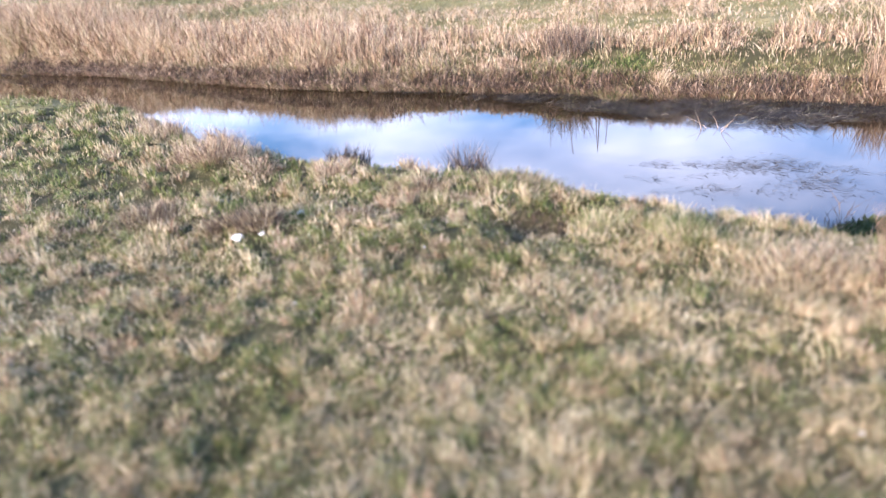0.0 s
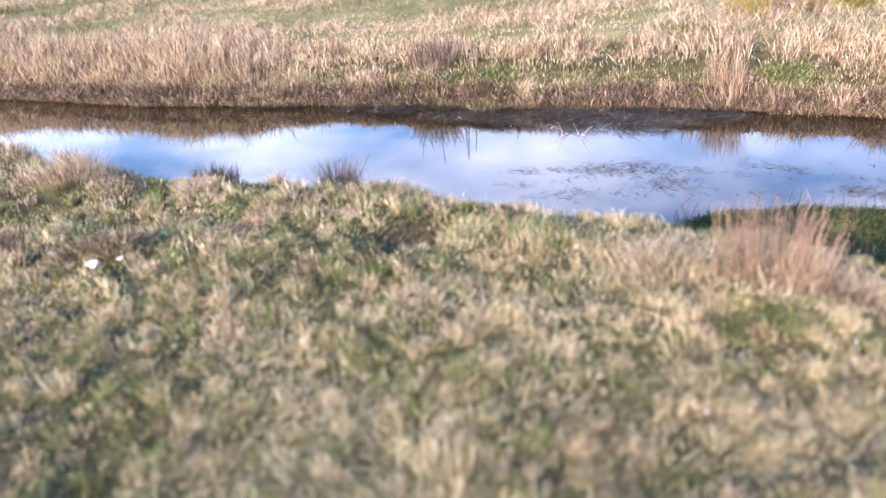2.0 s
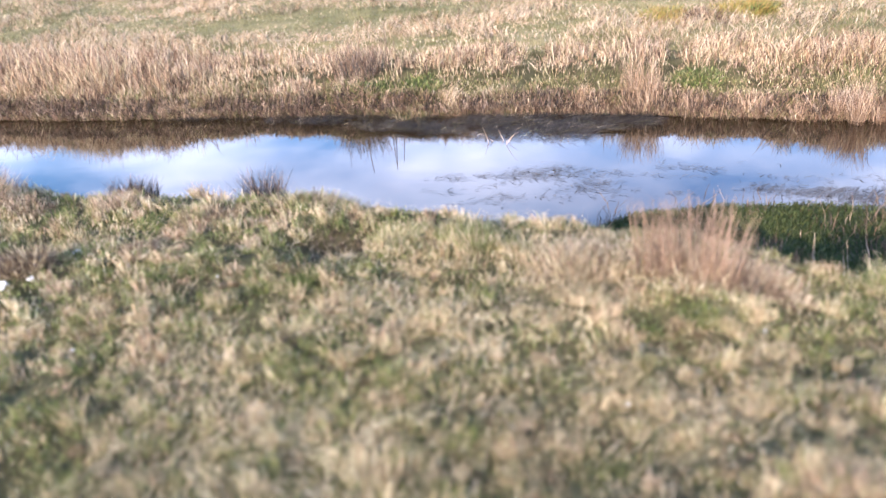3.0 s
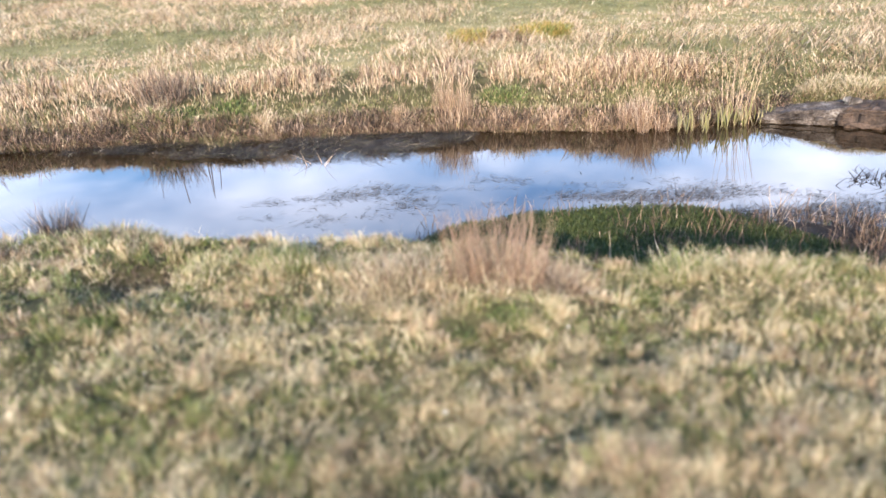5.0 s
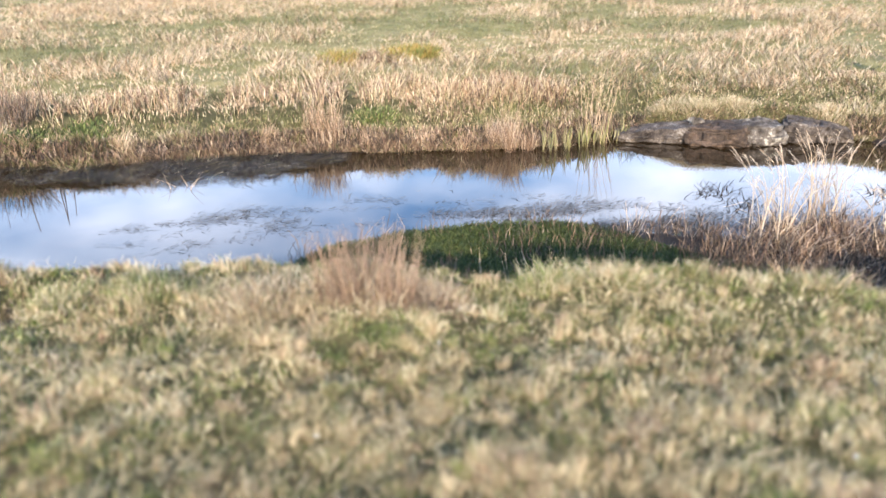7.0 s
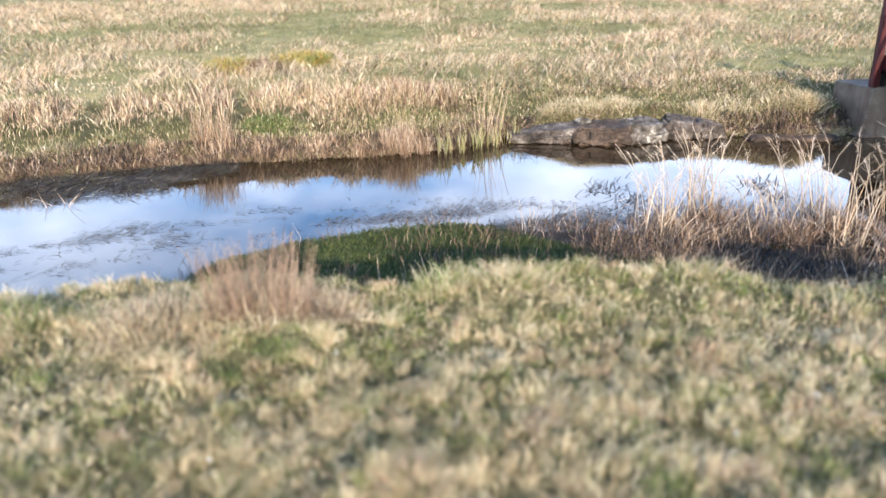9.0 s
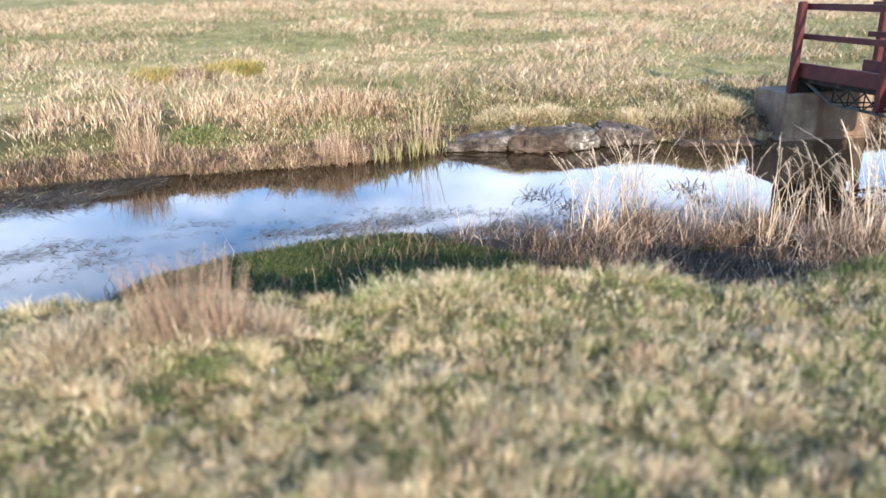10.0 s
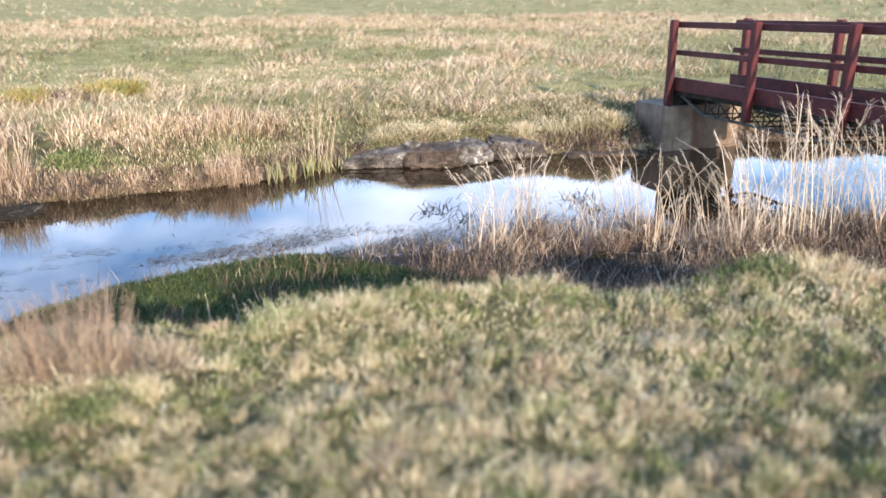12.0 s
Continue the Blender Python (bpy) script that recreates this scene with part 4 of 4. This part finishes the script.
# small tufts and bent straws scattered over the turf
for k in range(40):
    way, reach = radians(random.uniform(-32, 96)), random.uniform(1.9, 4.6)
    bx, by = reach * math.sin(way), reach * math.cos(way)
    if sample(g_crest, np.array([bx]), np.array([by]))[0] < 0.25:
        continue
    r = random.uniform(0.05, 0.11)
    if k % 4 == 0:
        tuft("grass_tuft", bx, by, r, 260, 0.09, 0.0038, 0.6, [GREEN, MOSS, GREEN], "small fresh green grass tuft in the turf", "grass tuft", "green tufts")
    elif k % 4 == 1:
        tuft("straw_tuft", bx, by, r, 260, 0.09, 0.0035, 0.8, [TAN, RUSSET, STRAW], "small rust and straw coloured grass tuft", "grass tuft", "straw tufts")
    elif k % 4 == 2:
        tuft("dead_tussock", bx, by, 0.8 * r, 260, 0.06, 0.0035, 0.9, [BROWN, BROWN, WEED], "small low tuft of dark dead grass in the turf", "grass tuft", "dead tussocks")
    else:
        stem_clump("bent_straw", bx, by, 0.06, 4, 0.17, 0.0012, STRAW, "a few long bleached straws bent over the turf", "dead grass", 1.3, group="bent straws")

# reed bed
REEDS = [(5.85, 2.6, 0.22, 16, 0.82), (6.2, 2.6, 0.22, 18, 0.86), (6.7, 2.5, 0.25, 28, 0.98), (6.6, 1.9, 0.25, 16, 0.8), (7.2, 1.7, 0.28, 21, 0.84), (6.65, 1.3, 0.25, 16, 1.0), (7.1, 1.04, 0.3, 18, 0.86), (6.8, 0.62, 0.28, 18, 0.98), (7.2, 0.45, 0.32, 26, 1.12), (7.4, 0.05, 0.32, 28, 1.14), (8.3, 0.0, 0.35, 27, 1.02), (8.2, -0.45, 0.35, 28, 1.04), (7.7, -0.6, 0.35, 24, 1.05), (8.4, 0.75, 0.3, 16, 0.7), (7.9, -1.1, 0.4, 24, 1.05), (8.8, -1.0, 0.4, 24, 1.0)]
for bx, by, r, n, h in REEDS:
    reed_clump(bx, by, 0.72 * r, int(1.0 * n), h * (1.2 if by < 0.6 else 1.0), "reed bed")

for bx, by, h in ((6.1, 2.2, 0.5), (6.35, 1.75, 0.45), (6.8, 1.45, 0.6), (6.55, 0.95, 0.5), (7.0, 0.7, 0.6), (7.15, 0.2, 0.55), (6.6, 2.15, 0.5), (7.5, -0.2, 0.6), (5.85, 2.35, 0.4)):
    stem_clump("broken_reeds", bx, by, 0.22, 9, h, 0.0042, REED, "broken pale reed stems leaning every way over the wet shelf", "reeds", 0.95, z=0.02, group="broken reeds")

for bx, by, r, h in ((6.05, 2.45, 0.16, 0.24), (6.45, 2.25, 0.2, 0.3), (6.5, 1.6, 0.18, 0.28), (6.95, 1.35, 0.22, 0.34), (6.85, 0.85, 0.2, 0.3), (7.25, 0.62, 0.22, 0.36), (7.1, 0.1, 0.2, 0.3), (7.75, 0.25, 0.22, 0.32), (7.9, -0.35, 0.22, 0.32), (7.5, -0.75, 0.2, 0.3)):
    tuft("rust_sedge", bx, by, r, 340, h, 0.006, 0.65, [RUSSET, TAN, BROWN, RUSSET], "rust and tan sedge tussock among the reed stems", "sedge", "rust sedges", z=max(0.0, float(height(bx, by))))

# far bank
for bx, by, r, h, n in ((6.34, 7.1, 0.1, 0.36, 90), (6.74, 6.6, 0.08, 0.8, 170), (6.70, 6.85, 0.08, 0.7, 130), (6.95, 6.5, 0.1, 0.42, 80), (5.1, 8.4, 0.13, 0.78, 200), (5.47, 8.0, 0.11, 0.5, 110), (4.4, 8.9, 0.1, 0.45, 110), (6.0, 7.55, 0.1, 0.45, 110), (4.95, 8.6, 0.1, 0.7, 120)):
    tuft("tall_tussock", bx, by, r, int(1.5 * n), 0.8 * h, 0.0045, 0.26, [TAN, RUSSET, RUSSET, TAN], "tall upright tan grass tussock at the water's edge", "grass tuft", "far bank tussocks", z=max(0.0, float(height(bx, by))))
for bx, by, r, h, n in ((1.44, 10.75, 0.3, 0.4, 380), (2.25, 10.05, 0.3, 0.4, 380), (0.6, 11.3, 0.3, 0.4, 320), (4.95, 8.35, 0.22, 0.35, 260), (3.4, 9.7, 0.3, 0.3, 260), (-0.6, 12.0, 0.35, 0.45, 320), (-2.0, 12.7, 0.4, 0.5, 320), (10.9, 4.1, 0.4, 0.3, 420), (11.3, 3.5, 0.3, 0.25, 320)):
    tuft("drooping_tussock", bx, by, 0.9 * r, 2 * n, 0.62 * h, 0.007, 0.85, [TAN, STRAW, BROWN, GREEN], "rounded tan tussock drooping over the water", "grass tuft", "drooping tussocks")
for bx, by, r, h in ((11.42, 2.78, 0.26, 0.27), (11.2, 3.0, 0.3, 0.28), (10.95, 3.3, 0.3, 0.26), (10.7, 3.7, 0.32, 0.24), (11.5, 3.1, 0.3, 0.24), (10.5, 4.2, 0.25, 0.26), (9.75, 5.15, 0.25, 0.2), (9.35, 5.45, 0.25, 0.2), (9.25, 5.95, 0.25, 0.2)):
    tuft("drooping_tussock", bx, by, r, 1000, h, 0.006, 0.85, [STRAW, STRAW, TAN, OLIVE], "pale tan tussock hanging over the bank beside the bridge", "grass tuft", "drooping tussocks")
edge = np.array(FAR[4:14], float)
for k in range(30):
    i = random.randrange(len(edge) - 1)
    along = random.random()
    bx, by = edge[i] * (1 - along) + edge[i + 1] * along + np.array((0.06, 0.08)) * random.uniform(0.0, 2.0)
    if math.hypot(bx - 9.0, by - 5.6) > 1.0:
        tuft("bank_tussock", float(bx), float(by), random.uniform(0.10, 0.2), 360, random.uniform(0.22, 0.38), 0.006, 0.8, [[RUSSET, BROWN, TAN, OLIVE], [TAN, STRAW, RUSSET, TAN], [BROWN, RUSSET, OLIVE, OLIVE]][k % 3], ["rust-brown tussock hanging over the bank's lip", "tan tussock hanging over the bank's lip", "dull olive tussock on the bank's lip"][k % 3], "grass tuft", "bank lip tussocks")
stem_clump("reed_stand", 7.98, 6.28, 0.24, 22, 1.12, 0.0034, TAN, "thin stand of pale upright reeds at the water's edge", "reeds", 0.22, z=0.0, flat=0.7, turn=-0.9)
stem_clump("dead_stalks", 1.66, 11.83, 0.2, 4, 0.95, 0.010, BROWN, "dark bare stalks of dead dock", "dead stalks", 0.1)
tuft("dead_stalks", 1.75, 11.6, 0.4, 420, 0.62, 0.006, 0.4, [WEED, BROWN, RUSSET], "grey-purple thicket of dead dock stalks", "dead stalks")
stem_clump("dead_stalks", 2.35, 11.4, 0.2, 3, 0.8, 0.010, BROWN, "dark bare stalks of dead dock", "dead stalks", 0.1)
stem_clump("broken_reeds", 2.85, 7.95, 0.15, 6, 0.24, 0.004, TAN, "broken pale reeds lying over the mud", "reeds", 0.9, z=0.0)
for k in range(20):
    bx, by = 7.0 + 0.075 * k + random.uniform(-0.05, 0.05), 6.24 - 0.012 * k + random.uniform(-0.1, 0.1)
    tuft("iris_shoot", bx, by, 0.018, 5, random.uniform(0.28, 0.48), 0.017, 0.14, [SHOOT], "stubby yellow-green flag iris shoot standing in water", "iris shoot", "iris shoots", z=0.0)
for bx, by, r, n in ((1.85, 10.8, 0.38, 800), (2.5, 10.65, 0.35, 700), (1.2, 11.3, 0.4, 500), (5.9, 8.5, 0.35, 350)):
    tuft("leafy_patch", bx, by, r, int(1.5 * n), 0.13, 0.022, 0.8, [FRESH, FRESH, GREEN], "low patch of green broad leaves", "plants", "leafy patches")
tuft("moss_cushion", 9.84, 4.58, 0.13, 420, 0.2, 0.008, 0.8, [MOSS, GREEN], "green moss cushion growing in a rock cleft", "moss")
for bx, by, z in ((9.26, 5.36, 0.24), (9.32, 5.2, 0.28), (9.16, 5.14, 0.29), (9.3, 5.02, 0.29), (9.04, 5.22, 0.27), (9.9, 4.66, 0.2)):
    tuft("dead_growth", bx, by, 0.13, 320, 0.13, 0.008, 0.85, [RUSSET, BROWN, BROWN, OLIVE], "rust-brown withered growth creeping over the rocks", "grass tuft", "growth on the rocks", z=z)
for bx, by, r, n in ((8.3, 13.3, 0.35, 420), (8.0, 12.9, 0.3, 300), (9.45, 12.7, 0.4, 480), (9.9, 12.6, 0.3, 300)):
    tuft("yellow_bush", bx, by, 1.2 * r, int(1.8 * n), 0.36, 0.026, 0.7, [GORSE, GORSE, GREEN], "low yellow and rust-brown bushy growth in the meadow", "bush", "yellow bushes")

tuft("rust_bush", 8.75, 12.8, 0.45, 600, 0.3, 0.025, 0.7, [BROWN, RUSSET], "low rust-brown bushy growth in the meadow", "bush")


# ---- stones, bridge and litter ----
def rock(x, y, z, sx, sy, sz, turn, mat, label, seed, wedge=0.0):
    """A bedded, fissured block: split layers one on another; wedge thins its first end."""
    rng = random.Random(seed)
    sides = [(k * 1.571 + rng.uniform(-0.12, 0.12), rng.uniform(0.92, 1.0)) for k in range(4)] + [(k * 1.571 + 0.785, rng.uniform(1.2, 1.36)) for k in range(4)]
    count = 84
    rings = []
    levels = [-1.0, 0.10]
    while levels[-1] < 0.9:
        levels.append(min(1.0, levels[-1] + rng.uniform(0.13, 0.34)))
    inset = 0.16
    for low, high in zip(levels, levels[1:]):
        shift = [rng.uniform(-0.035, 0.035) for _ in sides]
        for h in (low + 0.015, low + 0.05, (low + high) / 2, high - 0.03, high):
            pull = inset + (0.012 if h in (low + 0.015, high) else 0.0) + 0.05 * max(0, h) ** 2
            rings.append((h, 1.0 - pull, shift))
        inset = max(0.0, inset + rng.uniform(-0.06, 0.08)) if low > -1.0 else 0.02
    shift = [0.0] * len(sides)
    rings += [(1.0 + 0.05 * k, (1.0 - inset - 0.05) * f, shift) for k, f in enumerate((0.9, 0.75, 0.55, 0.3))]
    bm = bmesh.new()
    loops = []
    for h, scale, shift in rings:
        row = []
        for k in range(count):
            a = 2 * math.pi * k / count
            reach = min((d + e) / max(0.15, math.cos(a - turned)) for (turned, d), e in zip(sides, shift))
            px, py = math.cos(a) * reach * scale, math.sin(a) * reach * scale
            pz = h * (1 - wedge * (0.5 - 0.5 * px) * (1 if h > 0 else 0))
            v = Vector((px * sx, py * sy, pz * sz))
            crack = abs(noise.noise(Vector((v.x * 5 + seed, v.y * 5, v.z * 1.2))))
            v += noise.noise_vector(v * 4 + Vector((seed, 0, 0))) * 0.04 + noise.noise_vector(v * 9 + Vector((0, seed, 0))) * 0.02 + noise.noise_vector(v * 20 + Vector((seed, 0, 0))) * 0.014
            v -= Vector((v.x, v.y, 0.4 * max(0, v.z))).normalized() * 0.05 * max(0, 0.09 - crack) * 11
            row.append(bm.verts.new(v))
        loops.append(row)
    for low, high in zip(loops, loops[1:]):
        for k in range(count):
            bm.faces.new((low[k], low[(k + 1) % count], high[(k + 1) % count], high[k]))
    bm.faces.new(loops[-1])
    ob = new("rock", bm_mesh(bm, "rock", mat))
    ob.matrix_world = pose(x, y, z, 0, 0, turn)
    return tagged(ob, label, "rock", "bank rocks")


rock(8.87, 5.70, 0.0, 0.72, 0.42, 0.27, -58, STONE, "long low grey slab of rock at the water's edge", 1.0, 0.62)
rock(9.14, 5.06, 0.0, 0.46, 0.40, 0.26, -55, SHALE, "broken brown shale rock between paler slabs", 7.0, 0.08)
rock(9.50, 4.72, 0.0, 0.36, 0.36, 0.27, -42, LICHEN, "pale grey rock with white lichen spots", 13.0)
rock(10.2, 4.22, 0.0, 0.44, 0.36, 0.31, 134, STONE, "grey fissured rock beside the water", 21.0, 0.5)
rock(8.98, 5.28, 0.27, 0.09, 0.07, 0.045, -40, LICHEN, "small pale stone lying on the slab", 17.0)
rock(10.8, 3.06, -0.01, 0.66, 0.26, 0.055, -52, SHALE, "flat brown stone ledge at water level", 29.0)

AX = Vector((0.695, 0.719, 0.0))
SIDE = Vector((0.719, -0.695, 0.0))
ORIGIN = Vector((11.55, 2.3, 0.0))
BRIDGE_TURN = math.degrees(math.atan2(AX.y, AX.x))


def bar(a, b, wide, tall, name, mat, bevel=0.006):
    """A squared timber or rod from a to b with eased edges."""
    a, b = Vector(a), Vector(b)
    bm = bmesh.new()
    bmesh.ops.create_cube(bm, size=1.0)
    length = (b - a).length
    bmesh.ops.scale(bm, vec=(length, wide, tall), verts=bm.verts)
    bmesh.ops.bevel(bm, geom=bm.edges[:], offset=bevel, segments=1, affect="EDGES")
    turn = (b - a).to_track_quat("X", "Z").to_matrix().to_4x4()
    bmesh.ops.transform(bm, matrix=Matrix.Translation((a + b) / 2) @ turn, verts=bm.verts)
    return bm_mesh(bm, name, mat)


def build_bridge():
    """In its own frame: x runs along the deck, minus towards the near bank."""
    base = thing("footbridge", ORIGIN.x, ORIGIN.y, 0.0, "red-painted footbridge with post and rail sides over the stream", "bridge")
    base.rotation_euler = (0, 0, radians(BRIDGE_TURN))
    wide = 1.2
    for row, inner in ((0.0, -0.072), (-wide, 0.072)):
        for s in (0.0, -1.76, -3.27, -4.85, -6.45):
            s += 0.0 if row == 0.0 else -0.1
            part("post", bar((s, row, 0.67), (s, row, 1.915), 0.10, 0.10, "post", RED, 0.012), base)
        for z, tall in ((1.85, 0.085), (1.455, 0.075), (1.0, 0.2)):
            part("rail", bar((0.06, row + inner, z), (-6.6, row + inner, z), 0.045, tall, "rail", RED), base)
    plank = bar((0, -0.10, 0), (0, -wide + 0.10, 0), 0.135, 0.04, "plank", PLANK)
    for k in range(46):
        ob = part("plank", plank, base)
        ob.location = (0.2 - 0.15 * k, 0, 0.925 + random.uniform(-0.003, 0.003))
    part("bearing", bar((0.1, -0.03, 0.785), (0.1, -wide + 0.03, 0.785), 0.14, 0.235, "bearing", STEEL), base)
    for row in (-0.14, -wide + 0.14):
        part("beam", bar((0.25, row, 0.865), (-6.6, row, 0.865), 0.06, 0.07, "beam", STEEL), base)
        part("chord", bar((-0.72, row, 0.61), (-6.0, row, 0.61), 0.036, 0.036, "chord", GALV), base)
        part("end_strut", bar((-0.1, row, 0.84), (-0.72, row, 0.61), 0.036, 0.036, "end_strut", GALV, 0.003), base)
        for k in range(18):
            s = -0.72 - 0.3 * k
            part("brace", bar((s, row, 0.61), (s, row, 0.84), 0.016, 0.016, "brace", STEEL, 0.003), base)
            part("brace", bar((s, row, 0.61), (s - 0.3, row, 0.84), 0.016, 0.016, "brace", STEEL, 0.003), base)
            part("brace", bar((s - 0.3, row + 0.02, 0.61), (s, row + 0.02, 0.84), 0.016, 0.016, "brace", STEEL, 0.003), base)
    for k in range(14):
        part("cross_tie", bar((-0.7 - 0.4 * k, -0.15, 0.625), (-0.9 - 0.4 * k, -wide + 0.15, 0.625), 0.018, 0.018, "cross_tie", STEEL, 0.003), base)


def block(long, wide, tall, name, edge):
    bm = bmesh.new()
    bmesh.ops.create_cube(bm, size=1.0)
    bmesh.ops.scale(bm, vec=(long, wide, tall), verts=bm.verts)
    upright = [e for e in bm.edges if abs(e.verts[0].co.z - e.verts[1].co.z) > 0.5 * tall]
    bmesh.ops.bevel(bm, geom=upright, offset=edge, segments=4, affect="EDGES")
    bmesh.ops.bevel(bm, geom=[e for e in bm.edges if e.calc_face_angle(0) > 1.2], offset=0.012, segments=1, affect="EDGES")
    return bm_mesh(bm, name, CONCRETE)


def build_abutment(s0, s1, label):
    base = thing("bridge_abutment", 0, 0, 0, label, "abutment", "bridge supports")
    base.matrix_world = Matrix.Translation(ORIGIN) @ pose(0, 0, 0, 0, 0, BRIDGE_TURN) @ pose((s0 + s1) / 2, -0.6, 0.0)
    body = part("body", block(s1 - s0, 1.36, 0.66, "body", 0.02), base)
    body.location = (0, 0, 0.34)
    footing = part("footing", block(s1 - s0 + 0.10, 1.48, 0.5, "footing", 0.04), base, "wet concrete footing at the waterline")
    footing.location = (0, 0, -0.22)


build_bridge()
build_abutment(-0.09, 0.8, "rust-stained concrete abutment standing in the stream")
build_abutment(-7.6, -6.3, "plain concrete abutment under the bridge end")


def scrap(name, x, y, size, mat, label, category, seed, lift=0.03):
    """A small crumpled sheet or chip lying on the grass."""
    bm = bmesh.new()
    bmesh.ops.create_icosphere(bm, subdivisions=3, radius=size)
    for v in bm.verts:
        n = noise.noise_vector(v.co / size * 1.7 + Vector((seed, 0, 0)))
        v.co += n * size * 0.75
        v.co.z *= 0.5
    ob = new(name, bm_mesh(bm, name, mat))
    ob.location = (x, y, float(height(x, y)) + lift)
    tagged(ob, label, category, "litter")


scrap("paper_scrap", -1.33, 3.78, 0.03, PAPER, "crumpled white paper scrap in the grass", "litter", 1.0, 0.012)
scrap("paper_scrap", -1.2, 3.8, 0.016, PAPER, "small pinkish white scrap in the grass", "litter", 4.0, 0.02)
scrap("dry_leaf", -1.05, 4.2, 0.022, PAPER, "pale dry leaf on the turf", "leaf", 6.0, 0.03)
for k, (bx, by) in enumerate(((-0.83, 2.92), (-0.25, 3.5), (1.15, 1.79), (2.79, 0.42), (2.35, 0.54), (1.9, 2.05))):
    scrap("white_pebble", bx, by, 0.0055, PAPER, "small white pebble among the grass", "pebble", 10.0 + k, 0.035)


def twig(x, y, turn, count, label):
    """A dark broken branch lying half in the water."""
    base = thing("drift_twig", x, y, 0.0, label, "twig", "drift twigs")
    size = 0.05 + 0.12 * np.random.rand(count)
    px, py = np.random.randn(count) * 0.16, np.random.randn(count) * 0.1
    paths = stalk_paths(px, py, np.full(count, -0.01), size, 0.8 + 0.8 * np.random.rand(count), turn + np.random.randn(count) * 1.1, 5)
    paths[:, :, 2] = np.clip(paths[:, :, 2], -0.02, 0.12) * 0.7
    part("drift", stems("drift", paths, np.linspace(0.007, 0.003, 5)[None], SILT_SHADE), base)


twig(6.95, 3.72, 0.3, 48, "dark bent twigs breaking the water surface")
twig(6.7, 3.25, 0.3, 48, "dark bent twigs breaking the water surface")
twig(8.1, 2.5, 0.5, 48, "dark bent twigs breaking the water surface")
twig(7.75, 2.15, 0.5, 48, "dark bent twigs breaking the water surface")
